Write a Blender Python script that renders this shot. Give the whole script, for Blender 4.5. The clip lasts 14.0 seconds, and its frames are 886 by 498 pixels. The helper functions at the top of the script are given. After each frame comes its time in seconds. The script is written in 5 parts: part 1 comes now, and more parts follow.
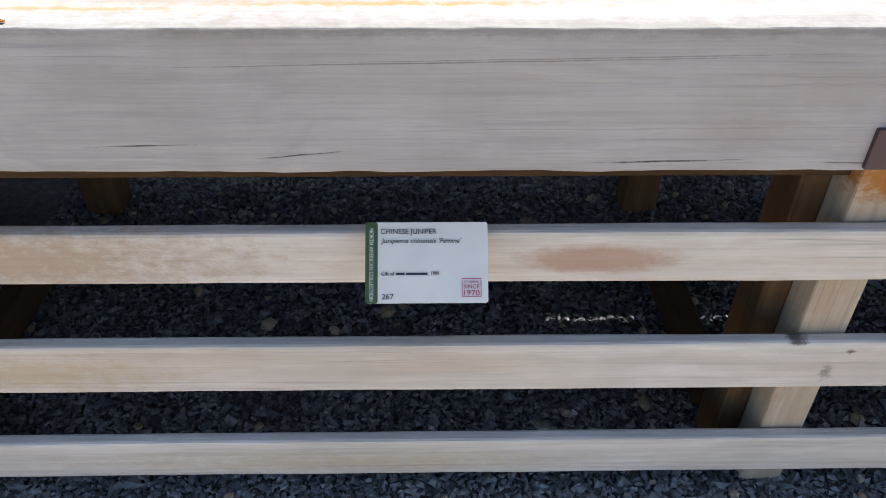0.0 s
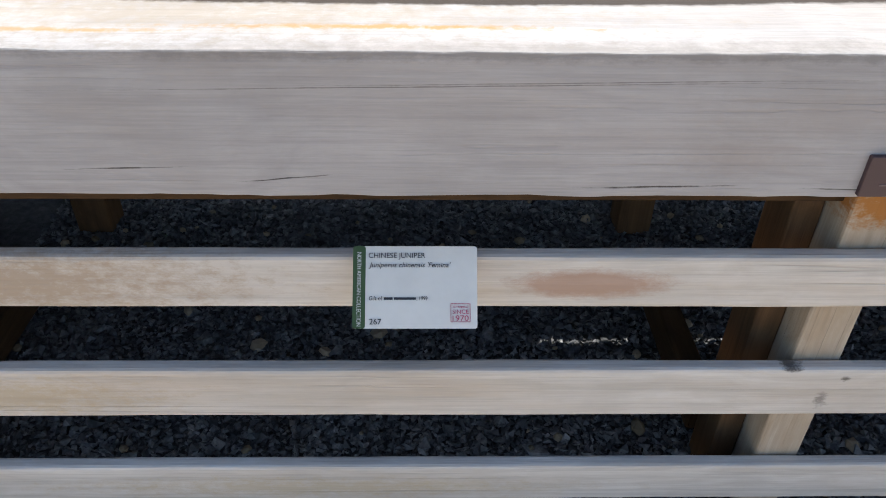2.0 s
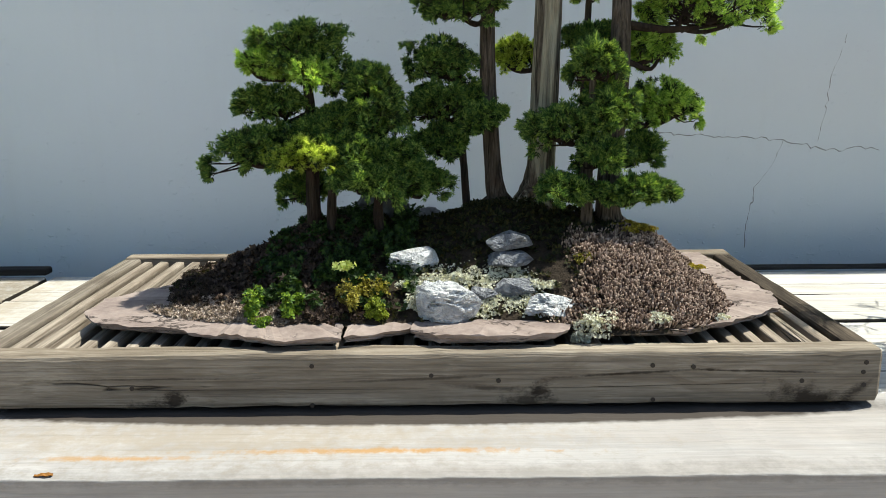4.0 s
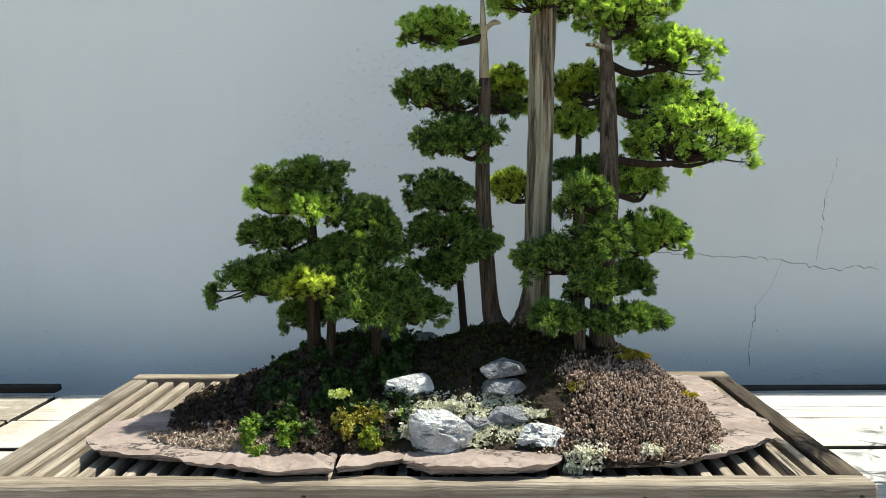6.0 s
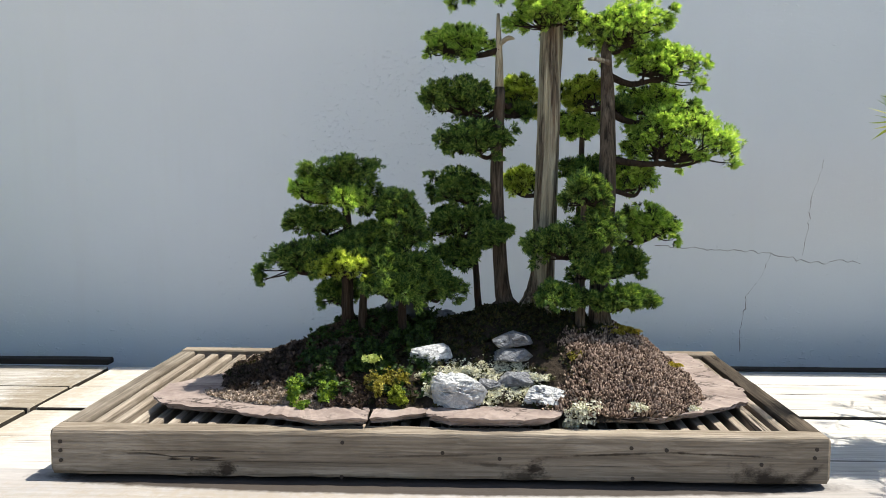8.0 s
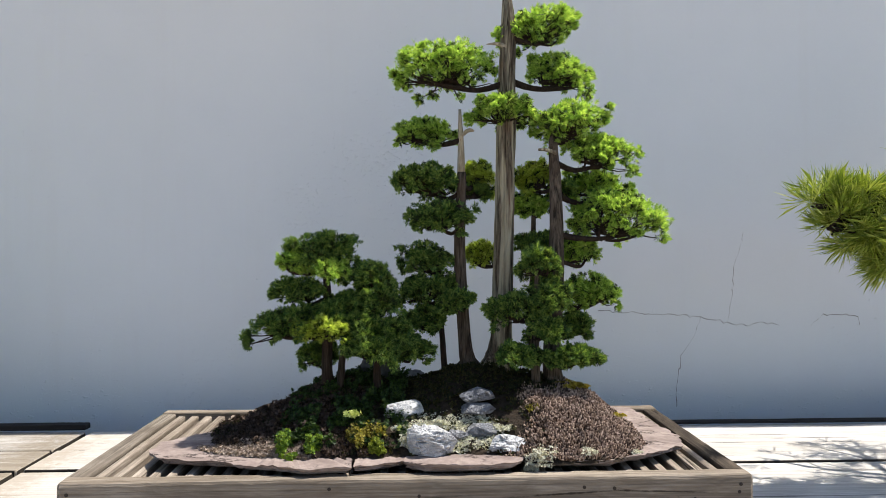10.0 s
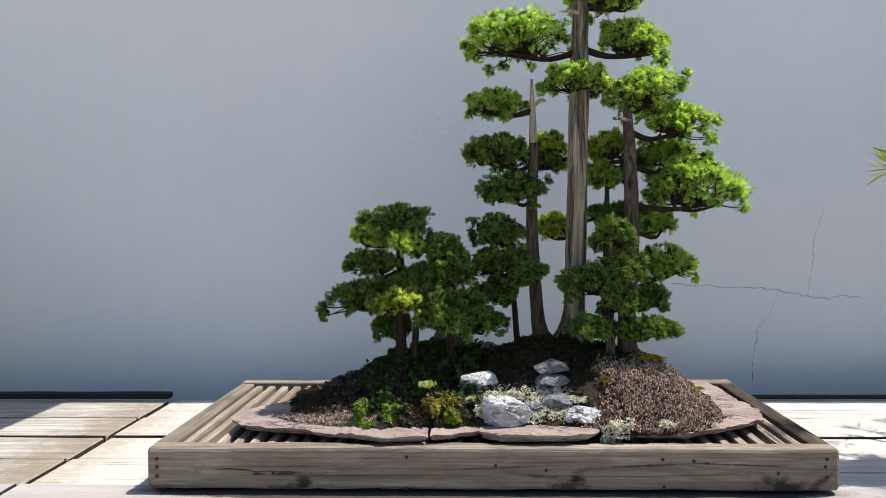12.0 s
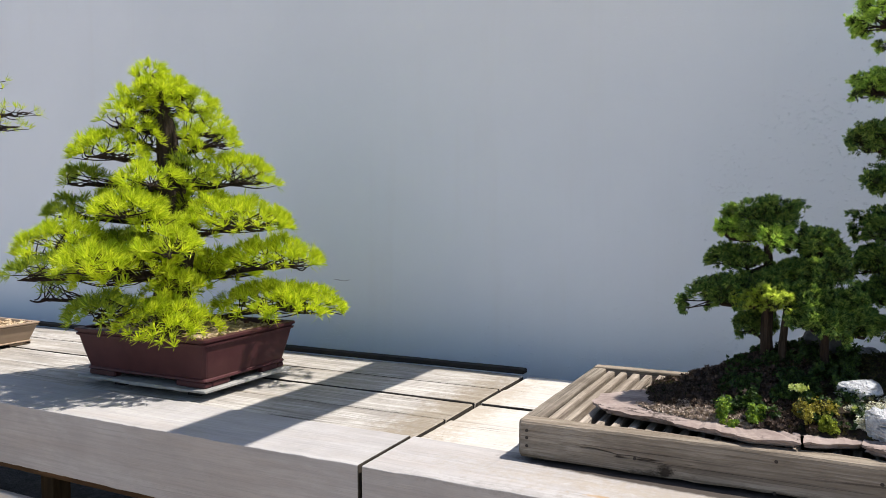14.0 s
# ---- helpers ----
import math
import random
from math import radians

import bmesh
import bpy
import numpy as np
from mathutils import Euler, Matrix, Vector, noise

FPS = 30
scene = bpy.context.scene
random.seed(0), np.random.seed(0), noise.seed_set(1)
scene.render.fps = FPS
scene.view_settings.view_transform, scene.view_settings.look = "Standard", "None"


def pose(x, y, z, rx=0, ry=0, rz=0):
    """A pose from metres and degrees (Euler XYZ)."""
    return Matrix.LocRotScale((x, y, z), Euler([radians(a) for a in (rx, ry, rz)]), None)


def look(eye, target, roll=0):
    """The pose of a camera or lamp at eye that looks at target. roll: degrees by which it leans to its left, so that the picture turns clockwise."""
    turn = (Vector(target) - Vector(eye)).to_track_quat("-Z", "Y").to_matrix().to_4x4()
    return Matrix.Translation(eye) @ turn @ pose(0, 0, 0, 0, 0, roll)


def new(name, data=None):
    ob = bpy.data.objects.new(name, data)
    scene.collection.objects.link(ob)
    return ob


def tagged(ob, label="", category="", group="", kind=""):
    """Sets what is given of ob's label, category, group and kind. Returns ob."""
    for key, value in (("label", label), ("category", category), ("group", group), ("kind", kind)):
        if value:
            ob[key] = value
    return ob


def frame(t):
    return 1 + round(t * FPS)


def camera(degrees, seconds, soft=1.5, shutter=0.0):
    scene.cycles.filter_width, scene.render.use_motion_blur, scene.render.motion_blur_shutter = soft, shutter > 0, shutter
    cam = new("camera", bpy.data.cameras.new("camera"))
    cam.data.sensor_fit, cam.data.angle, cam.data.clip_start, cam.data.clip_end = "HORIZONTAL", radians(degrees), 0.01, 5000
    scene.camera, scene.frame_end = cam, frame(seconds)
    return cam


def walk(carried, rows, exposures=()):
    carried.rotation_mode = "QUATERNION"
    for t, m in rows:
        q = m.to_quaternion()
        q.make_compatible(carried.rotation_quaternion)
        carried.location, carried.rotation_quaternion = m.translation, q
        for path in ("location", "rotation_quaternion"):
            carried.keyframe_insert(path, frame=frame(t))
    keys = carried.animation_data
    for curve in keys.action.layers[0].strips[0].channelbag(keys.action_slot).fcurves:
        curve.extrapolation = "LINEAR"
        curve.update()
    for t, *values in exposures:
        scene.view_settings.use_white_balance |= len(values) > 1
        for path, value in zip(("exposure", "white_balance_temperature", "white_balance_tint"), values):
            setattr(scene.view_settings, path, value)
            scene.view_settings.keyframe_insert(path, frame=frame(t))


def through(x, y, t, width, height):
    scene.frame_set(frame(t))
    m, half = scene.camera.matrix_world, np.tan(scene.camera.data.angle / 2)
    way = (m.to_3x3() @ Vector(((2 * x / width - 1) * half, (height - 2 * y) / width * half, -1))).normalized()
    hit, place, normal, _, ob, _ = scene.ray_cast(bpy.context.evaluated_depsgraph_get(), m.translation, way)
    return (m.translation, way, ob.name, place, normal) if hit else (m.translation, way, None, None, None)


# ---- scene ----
cam = camera(60.8, 14.0, soft=0.65)
PATH = [
    (0, (-0.002, -0.765, 1.165), (0.033, 0.82, -0.054), 0.5),
    (0.5, (0.012, -0.739, 1.152), (0.061, 0.824, -0.094), 1.2),
    (1, (0.014, -0.737, 1.151), (0.056, 0.832, -0.088), 0.9),
    (1.5, (0.015, -0.739, 1.152), (0.051, 0.833, -0.084), 0.7),
    (2, (0.009, -0.748, 1.166), (0.051, 0.862, -0.02), 1.0),
    (2.5, (0.016, -0.774, 1.197), (0.043, 0.911, 0.120), 0.7),
    (3, (0.028, -0.797, 1.252), (0.030, 0.998, 0.372), -0.6),
    (3.5, (0.043, -0.824, 1.320), (0.072, 1.072, 0.685), -0.55),
    (4, (0.050, -0.850, 1.357), (0.048, 1.098, 0.905), -0.5),
    (4.2, (0.050, -0.859, 1.369), (0.040, 1.103, 0.978), -0.5),
    (6.3, (0.096, -0.887, 1.406), (0.038, 1.104, 1.225), -0.5),
    (6.5, (0.101, -0.894, 1.402), (0.032, 1.097, 1.222), -0.4),
    (7, (0.125, -0.92, 1.394), (0.004, 1.066, 1.189), -0.4),
    (7.5, (0.124, -0.975, 1.395), (-0.036, 1.009, 1.197), -0.4),
    (8, (0.08, -1.082, 1.401), (0.003, 0.907, 1.213), -0.0),
    (8.5, (0.046, -1.211, 1.405), (0.094, 0.781, 1.232), 0.2),
    (9, (0.036, -1.271, 1.423), (0.104, 0.725, 1.306), -0.1),
    (9.2, (0.033, -1.284, 1.428), (0.104, 0.713, 1.353), -0.1),
    (11.3, (0.016, -1.281, 1.383), (0.085, 0.718, 1.396), -0.2),
    (11.5, (0.013, -1.28, 1.386), (0.051, 0.72, 1.377), -0.3),
    (12, (-0.004, -1.282, 1.403), (-0.092, 0.715, 1.334), -0.6),
    (12.5, (-0.035, -1.299, 1.419), (-0.404, 0.664, 1.318), -0.9),
    (13, (-0.047, -1.308, 1.42), (-0.633, 0.601, 1.31), -0.7),
    (13.5, (-0.051, -1.327, 1.428), (-0.804, 0.523, 1.323), -0.6),
    (14, (-0.074, -1.354, 1.427), (-0.973, 0.43, 1.317), -0.3),
]
walk(cam, [(t, look(eye, target, roll)) for t, eye, target, roll in PATH], exposures=[(0, 1.08, 6330, 10), (2.0, 1.00, 6300, 9), (3.0, 0.88, 6480, 5), (4.2, 0.66, 6650, 1), (6.5, 0.90, 6800, 1), (9.0, 0.70, 6680, 10), (14.0, 0.63, 6550, 11)])

# ---- light ----
SUN = Vector((0.50, 0.165, 1.0)).normalized()      # the way to the sun
world = bpy.data.worlds.new("sky")
scene.world = world
world.use_nodes = True
sky = world.node_tree.nodes.new("ShaderNodeTexSky")
sky.sky_type = "NISHITA"
sky.sun_disc = False
sky.sun_elevation = math.asin(SUN.z)
sky.sun_rotation = math.atan2(SUN.x, SUN.y)
world.node_tree.links.new(sky.outputs["Color"], world.node_tree.nodes["Background"].inputs["Color"])
world.node_tree.nodes["Background"].inputs["Strength"].default_value = 0.118
sun_data = bpy.data.lights.new("sun", "SUN")
sun_data.energy, sun_data.angle, sun_data.color = 5.0, radians(0.53), (1.0, 0.95, 0.87)
sun = new("sun", sun_data)
sun.matrix_world = look((3, 2, 6), Vector((3, 2, 6)) - SUN)

# ---- helpers of the place ----
def origin(ob):
    o = Vector((0, 0, 0))
    while ob is not None:
        o, ob = o + ob.location, ob.parent
    return o


def thing(name, at, label, category, group="", kind=""):
    ob = new(name)
    ob.location = at
    ob.empty_display_size = 0.05
    return tagged(ob, label, category, group, kind)


def mesh(name, verts, faces, material, parent=None, label="", smooth=False, at=None):
    """One mesh object from world coordinates, under parent or standing by itself at the place given."""
    verts = np.asarray(verts, dtype=float).reshape(-1, 3)
    o = origin(parent) if parent is not None else Vector(at if at is not None else (0, 0, 0))
    place = Vector((0, 0, 0)) if parent is not None else o
    data = bpy.data.meshes.new(name)
    data.from_pydata((verts - np.array(o)).tolist(), [], [list(map(int, f)) for f in faces])
    data.materials.append(material)
    if smooth:
        data.polygons.foreach_set("use_smooth", [True] * len(data.polygons))
    data.update()
    ob = new(name, data)
    ob.location = place
    if parent is not None:
        ob.parent = parent
    if label:
        ob["label"] = label
    return ob


def part(name, shape, material, parent, label="", smooth=False):
    return mesh(name, shape[0], shape[1], material, parent, label, smooth)


def two_tone(ob, second, flags):
    """Gives the faces flagged the second material."""
    ob.data.materials.append(second)
    ob.data.polygons.foreach_set("material_index", np.asarray(flags, dtype=np.int32))
    return ob


def join(shapes):
    vs, fs, n = [], [], 0
    for v, f in shapes:
        v = np.asarray(v, dtype=float).reshape(-1, 3)
        vs.append(v)
        fs.extend([[i + n for i in q] for q in f])
        n += len(v)
    return np.concatenate(vs), fs


def board(lo, hi, axis=0, bevel=0.004, wobble=0.0006, step=0.05, seed=0, ragged=0.0):
    """A sawn, slightly worn board between two corners; its grain runs along axis."""
    rng = np.random.default_rng(seed)
    lo, hi = np.array(lo, float), np.array(hi, float)
    a, b = [k for k in range(3) if k != axis]
    n = max(2, int((hi[axis] - lo[axis]) / step))
    stations = [lo[axis]] + list(np.linspace(lo[axis] + bevel, hi[axis] - bevel, n)) + [hi[axis]]
    corners = [(0, 0, 180), (1, 0, 270), (1, 1, 0), (0, 1, 90)]
    verts = []
    drift = rng.normal(0, wobble, (len(stations), 4, 2))
    for k in range(1, len(stations)):
        drift[k] = 0.55 * drift[k - 1] + 0.45 * drift[k] * 1.6
    for k, s in enumerate(stations):
        inset = bevel * 0.8 if k in (0, len(stations) - 1) else 0
        for c, (ca, cb, ang) in enumerate(corners):
            bv = bevel * (1 + 0.6 * ragged * rng.random())
            pa = (hi[a] - bv - inset if ca else lo[a] + bv + inset) + drift[k, c, 0]
            pb = (hi[b] - bv - inset if cb else lo[b] + bv + inset) + drift[k, c, 1]
            for q in (0, 45, 90):
                v = np.zeros(3)
                v[axis] = s
                v[a] = pa + bv * math.cos(radians(ang + q))
                v[b] = pb + bv * math.sin(radians(ang + q))
                verts.append(v)
    faces, m = [], 12
    flip = axis == 1
    for k in range(len(stations) - 1):
        for j in range(m):
            q = [k * m + j, k * m + (j + 1) % m, (k + 1) * m + (j + 1) % m, (k + 1) * m + j]
            faces.append(q if flip else q[::-1])
    start, end = list(range(m)), [(len(stations) - 1) * m + j for j in range(m)]
    faces.append(start[::-1] if flip else start)
    faces.append(end if flip else end[::-1])
    verts = np.array(verts)
    if axis != 1:
        faces = [f[::-1] for f in faces]
    else:
        faces = [f[::-1] for f in faces]
    return verts, faces


def tube(path, radii, sides=8, ridge=0.0, seed=0, cap=True):
    rng = np.random.default_rng(seed)
    path = [Vector(p) for p in path]
    verts, faces = [], []
    lobes = rng.normal(0, ridge, sides)
    side = Vector((1, 0, 0))
    for k, p in enumerate(path):
        d = (path[min(k + 1, len(path) - 1)] - path[max(k - 1, 0)]).normalized()
        side = (side - d * side.dot(d))
        if side.length < 1e-4:
            side = d.orthogonal()
        side.normalize()
        up = d.cross(side)
        lobes = 0.85 * lobes + 0.15 * rng.normal(0, ridge * 2, sides)
        for j in range(sides):
            r = radii[k] * (1 + lobes[j])
            ang = 2 * math.pi * j / sides
            verts.append(p + side * (r * math.cos(ang)) + up * (r * math.sin(ang)))
    for k in range(len(path) - 1):
        for j in range(sides):
            faces.append([k * sides + j, k * sides + (j + 1) % sides, (k + 1) * sides + (j + 1) % sides, (k + 1) * sides + j])
    if cap:
        faces.append(list(range(sides))[::-1])
        faces.append([(len(path) - 1) * sides + j for j in range(sides)])
    return np.array([tuple(v) for v in verts]), faces


def curve(points, n):
    """Smooth points through a few given ones."""
    pts = [Vector(p) for p in points]
    pts = [pts[0] * 2 - pts[1]] + pts + [pts[-1] * 2 - pts[-2]]
    out = []
    for k in range(n):
        u = k / (n - 1) * (len(pts) - 3)
        i = min(int(u), len(pts) - 4)
        t = u - i
        p0, p1, p2, p3 = pts[i:i + 4]
        out.append(0.5 * ((2 * p1) + (p2 - p0) * t + (2 * p0 - 5 * p1 + 4 * p2 - p3) * t * t + (3 * p1 - p0 - 3 * p2 + p3) * t ** 3))
    return out


def blob(centre, radii, seed=0, rough=0.25, levels=2, flat=0.0, ridged=0.0, facets=0):
    """A rough stone."""
    bm = bmesh.new()
    bmesh.ops.create_icosphere(bm, subdivisions=levels, radius=1.0)
    off = Vector((seed * 3.7, seed * 1.3, seed * 2.1))
    out = []
    frng = np.random.default_rng(seed + 400)
    planes = []
    for _ in range(facets):
        n = Vector(frng.normal(size=3)).normalized()
        planes.append((n, frng.uniform(0.52, 0.86)))
    for v in bm.verts:
        p = v.co.copy()
        d = 1 + rough * noise.noise(p * 1.3 + off) + 0.5 * rough * noise.noise(p * 3.1 + off) + 0.22 * rough * noise.noise(p * 7 + off)
        if ridged:
            d -= ridged * abs(noise.noise(Vector((p.x, p.y, p.z * 2.5)) * 2.6 + off))
        p *= d
        for n, reach in planes:
            over = p.dot(n) - reach
            if over > 0:
                p -= n * over * 0.92
        if p.z < -flat and flat:
            p.z = -flat
        out.append((centre[0] + p.x * radii[0], centre[1] + p.y * radii[1], centre[2] + p.z * radii[2]))
    faces = [[v.index for v in f.verts] for f in bm.faces]
    bm.free()
    return np.array(out), faces


def axes_from(dirs, rng):
    """For many directions: a side and a normal each, turned at random."""
    dirs = dirs / np.linalg.norm(dirs, axis=1, keepdims=True)
    r = rng.normal(size=dirs.shape)
    side = np.cross(dirs, r)
    side /= np.linalg.norm(side, axis=1, keepdims=True)
    return dirs, side, np.cross(dirs, side)


# one feathered juniper spray: leaflets (start along the stem, side, angle, length, width)
SPRAY = [(0.0, 0, 1.15, 0.10), (0.05, 46, 0.70, 0.11), (0.08, -46, 0.66, 0.11), (0.38, 38, 0.60, 0.10), (0.42, -38, 0.56, 0.10)]


def sprays(pos, dirs, size, rng, flatten=None):
    d, s, n = axes_from(dirs, rng)
    if flatten is not None:
        # fans lie mostly level
        up = np.tile(np.array([0, 0, 1.0]), (len(d), 1)) + rng.normal(0, flatten, d.shape)
        s = np.cross(d, up)
        s /= np.linalg.norm(s, axis=1, keepdims=True) + 1e-9
        n = np.cross(s, d)
    size = np.broadcast_to(np.asarray(size), (len(pos),))[:, None]
    verts, faces, m = [], [], len(pos)
    for start, ang, length, width in SPRAY:
        a = radians(ang)
        bend = rng.normal(0, 0.10, (m, 1))
        ld = d * math.cos(a) + s * math.sin(a) + n * bend
        ls = s * math.cos(a) - d * math.sin(a)
        base = pos + d * size * start
        tip = base + ld * size * length
        mid = base + ld * size * length * 0.45 + n * size * 0.05
        verts.append(np.stack([base, mid + ls * size * width, tip, mid - ls * size * width], axis=1).reshape(-1, 3))
    verts = np.concatenate(verts)
    faces = np.arange(len(verts)).reshape(-1, 4)
    return verts, faces.tolist()


def needles(pos, dirs, length, count, width, rng, spread=0.75):
    """Tufts of thin needles."""
    m = len(pos)
    p = np.repeat(pos, count, axis=0)
    d = np.repeat(dirs / np.linalg.norm(dirs, axis=1, keepdims=True), count, axis=0) + rng.normal(0, spread, (m * count, 3)) * 0.62
    d, s, n = axes_from(d, rng)
    L = (length * rng.uniform(0.65, 1.15, (m * count, 1)))
    p = p + d * rng.uniform(0, 0.25, (m * count, 1)) * length
    tip = p + d * L + n * L * rng.normal(0, 0.08, (m * count, 1))
    mid = p + d * L * 0.55 + n * L * 0.03
    verts = np.stack([p - s * width * 0.5, p + s * width * 0.5, mid + s * width * 0.55, tip, mid - s * width * 0.55], axis=1).reshape(-1, 3)
    faces = np.arange(len(verts)).reshape(-1, 5)
    return verts, faces.tolist()


# ---- materials ----
class Graph:
    def __init__(self, name):
        self.mat = bpy.data.materials.new(name)
        self.mat.use_nodes = True
        self.tree = self.mat.node_tree
        self.bsdf = self.tree.nodes["Principled BSDF"]
        self.out = self.tree.nodes["Material Output"]

    def add(self, kind, **values):
        node = self.tree.nodes.new(kind)
        for key, value in values.items():
            key = key.replace("_", " ") if key[0].isupper() else key
            if key == "operation":
                node.operation = value
            elif key == "data_type":
                node.data_type = value
            elif key == "blend_type":
                node.blend_type = value
            else:
                self.set(node.inputs[key], value)
        return node

    def set(self, socket, value):
        if isinstance(value, bpy.types.NodeSocket):
            self.tree.links.new(value, socket)
        else:
            socket.default_value = value

    def coords(self, scale=(1, 1, 1), shift=5.0):
        tc = self.add("ShaderNodeTexCoord")
        info = self.add("ShaderNodeObjectInfo")
        move = self.add("ShaderNodeVectorMath", operation="MULTIPLY_ADD")
        self.set(move.inputs[0], info.outputs["Random"])
        move.inputs[1].default_value = (shift, shift * 1.7, shift * 0.6)
        self.set(move.inputs[2], tc.outputs["Object"])
        mp = self.add("ShaderNodeMapping", Scale=scale)
        self.set(mp.inputs["Vector"], move.outputs[0])
        return mp.outputs[0]

    def noise(self, vector, scale, detail=4.0, rough=0.55, distort=0.0):
        return self.add("ShaderNodeTexNoise", Vector=vector, Scale=scale, Detail=detail, Roughness=rough, Distortion=distort).outputs["Fac"]

    def ramp(self, fac, stops):
        node = self.add("ShaderNodeValToRGB", Fac=fac)
        el = node.color_ramp.elements
        while len(el) < len(stops):
            el.new(0.5)
        for e, (pos, col) in zip(el, stops):
            e.position = pos
            e.color = (*col, 1) if isinstance(col, tuple) else (col, col, col, 1)
        return node.outputs["Color"]

    def mix(self, fac, a, b, blend="MIX"):
        node = self.add("ShaderNodeMix", data_type="RGBA", blend_type=blend)
        self.set(node.inputs[0], fac)
        for sock, v in ((node.inputs[6], a), (node.inputs[7], b)):
            self.set(sock, (*v, 1) if isinstance(v, tuple) else v)
        return node.outputs[2]

    def math(self, op, a, b=0.0):
        node = self.add("ShaderNodeMath", operation=op)
        self.set(node.inputs[0], a)
        self.set(node.inputs[1], b)
        return node.outputs[0]

    def bump(self, height, strength, distance, normal=None):
        node = self.add("ShaderNodeBump", Height=height, Strength=strength, Distance=distance)
        if normal is not None:
            self.set(node.inputs["Normal"], normal)
        return node.outputs[0]

    def finish(self, color, rough=0.8, normal=None, metal=0.0, specular=0.3):
        self.set(self.bsdf.inputs["Base Color"], (*color, 1) if isinstance(color, tuple) else color)
        self.set(self.bsdf.inputs["Roughness"], rough)
        self.set(self.bsdf.inputs["Metallic"], metal)
        self.set(self.bsdf.inputs["Specular IOR Level"], specular)
        if normal is not None:
            self.set(self.bsdf.inputs["Normal"], normal)
        return self.mat


def blotch(g, col, centre, size, color, strength, sharp=0.5, wild=1.0, turn=0.0):
    """A stain, knot or painted shade patch at a place on a board, turned in the plane of its face."""
    tc = g.add("ShaderNodeTexCoord")
    warp = g.noise(g.coords((40, 40, 75), 0.0), 1.0, 6, 0.75)
    inv = [1 / s for s in size]
    at = g.add("ShaderNodeVectorMath", operation="SUBTRACT")
    g.set(at.inputs[0], tc.outputs["Object"])
    at.inputs[1].default_value = centre
    spun = g.add("ShaderNodeMapping", Rotation=(0, radians(turn), 0))
    g.set(spun.inputs["Vector"], at.outputs[0])
    mv = g.add("ShaderNodeMapping", Scale=inv)
    g.set(mv.inputs["Vector"], spun.outputs[0])
    ln = g.add("ShaderNodeVectorMath", operation="LENGTH")
    g.set(ln.inputs[0], mv.outputs[0])
    far = g.math("ADD", ln.outputs["Value"], g.math("MULTIPLY", g.math("SUBTRACT", warp, 0.5), 2.2 * wild))
    return g.mix(g.math("MULTIPLY", g.ramp(far, [(sharp, 1.0), (1.0, 0.0)]), strength), col, color)


def wood(name, light, dark, stain, axis=0, stain_amount=0.5, crack=0.6, grain=1.0, blotches=(), grime=0.35):
    """Weathered timber: bands, fibres, long drying cracks, stains and grime, with the grain along axis."""
    g = Graph(name)

    def lengthwise(across, along, shift=5.0, warp=0.0):
        scale = [across] * 3
        scale[axis] = along
        return g.coords(tuple(scale), shift)

    wave = g.noise(g.coords((2.5, 2.5, 2.5), 5.0), 1.0, 3, 0.5)
    band_v = g.add("ShaderNodeVectorMath", operation="ADD")
    g.set(band_v.inputs[0], lengthwise(38.0, 1.1))
    g.set(band_v.inputs[1], g.math("MULTIPLY", wave, 5.0))
    band = g.noise(band_v.outputs[0], 1.0, 6, 0.62, 0.4)
    fibre = g.noise(lengthwise(330.0, 9.0), 1.0, 3, 0.65)
    patch = g.noise(lengthwise(10.0, 1.6, 9.0), 1.0, 6, 0.62, 0.6)
    cloud = g.noise(g.coords((5.5, 5.5, 5.5), 3.0), 1.0, 6, 0.62)
    col = g.mix(g.ramp(band, [(0.34, 0.0), (0.64, 1.0)]), dark, light)
    col = g.mix(g.math("MULTIPLY", g.ramp(patch, [(0.48, 0.0), (0.70, 1.0)]), stain_amount), col, stain)
    col = g.mix(g.math("MULTIPLY", g.ramp(cloud, [(0.34, 1.0), (0.58, 0.0)]), grime), col, tuple(c * 0.62 for c in dark))
    col = g.mix(g.math("MULTIPLY", g.ramp(fibre, [(0.32, 1.0), (0.52, 0.0)]), 0.30 * grain), col, tuple(c * 0.7 for c in dark))
    streak = g.noise(lengthwise(135.0, 2.2, 7.0), 1.0, 4, 0.7, 0.15)
    col = g.mix(g.math("MULTIPLY", g.ramp(streak, [(0.36, 1.0), (0.54, 0.0)]), min(0.85, 0.36 * grain)), col, tuple(c * 0.55 for c in dark))
    # long thin drying cracks where the level of a stretched noise crosses its middle
    level = g.math("ABSOLUTE", g.math("SUBTRACT", g.noise(lengthwise(30.0, 0.33, 13.0), 1.0, 2, 0.4, 0.0), 0.5))
    where = g.ramp(g.noise(lengthwise(12.0, 2.0, 17.0), 1.0, 4, 0.55), [(0.49, 0.0), (0.56, 1.0)])
    split = g.math("MULTIPLY", g.math("MULTIPLY", g.ramp(level, [(0.002, 1.0), (0.006, 0.0)]), where), crack)
    black = tuple(c * 0.13 for c in dark)
    col = g.mix(split, col, black)
    for spot in blotches:
        col = blotch(g, col, *spot)
    height = g.math("SUBTRACT", g.math("ADD", g.math("ADD", g.math("MULTIPLY", band, 0.5), g.math("MULTIPLY", streak, 0.4 * grain)), g.math("MULTIPLY", fibre, 0.4 * grain)), g.math("MULTIPLY", split, 1.3))
    return g.finish(col, 0.85, g.bump(height, 0.6, 0.004), specular=0.15)


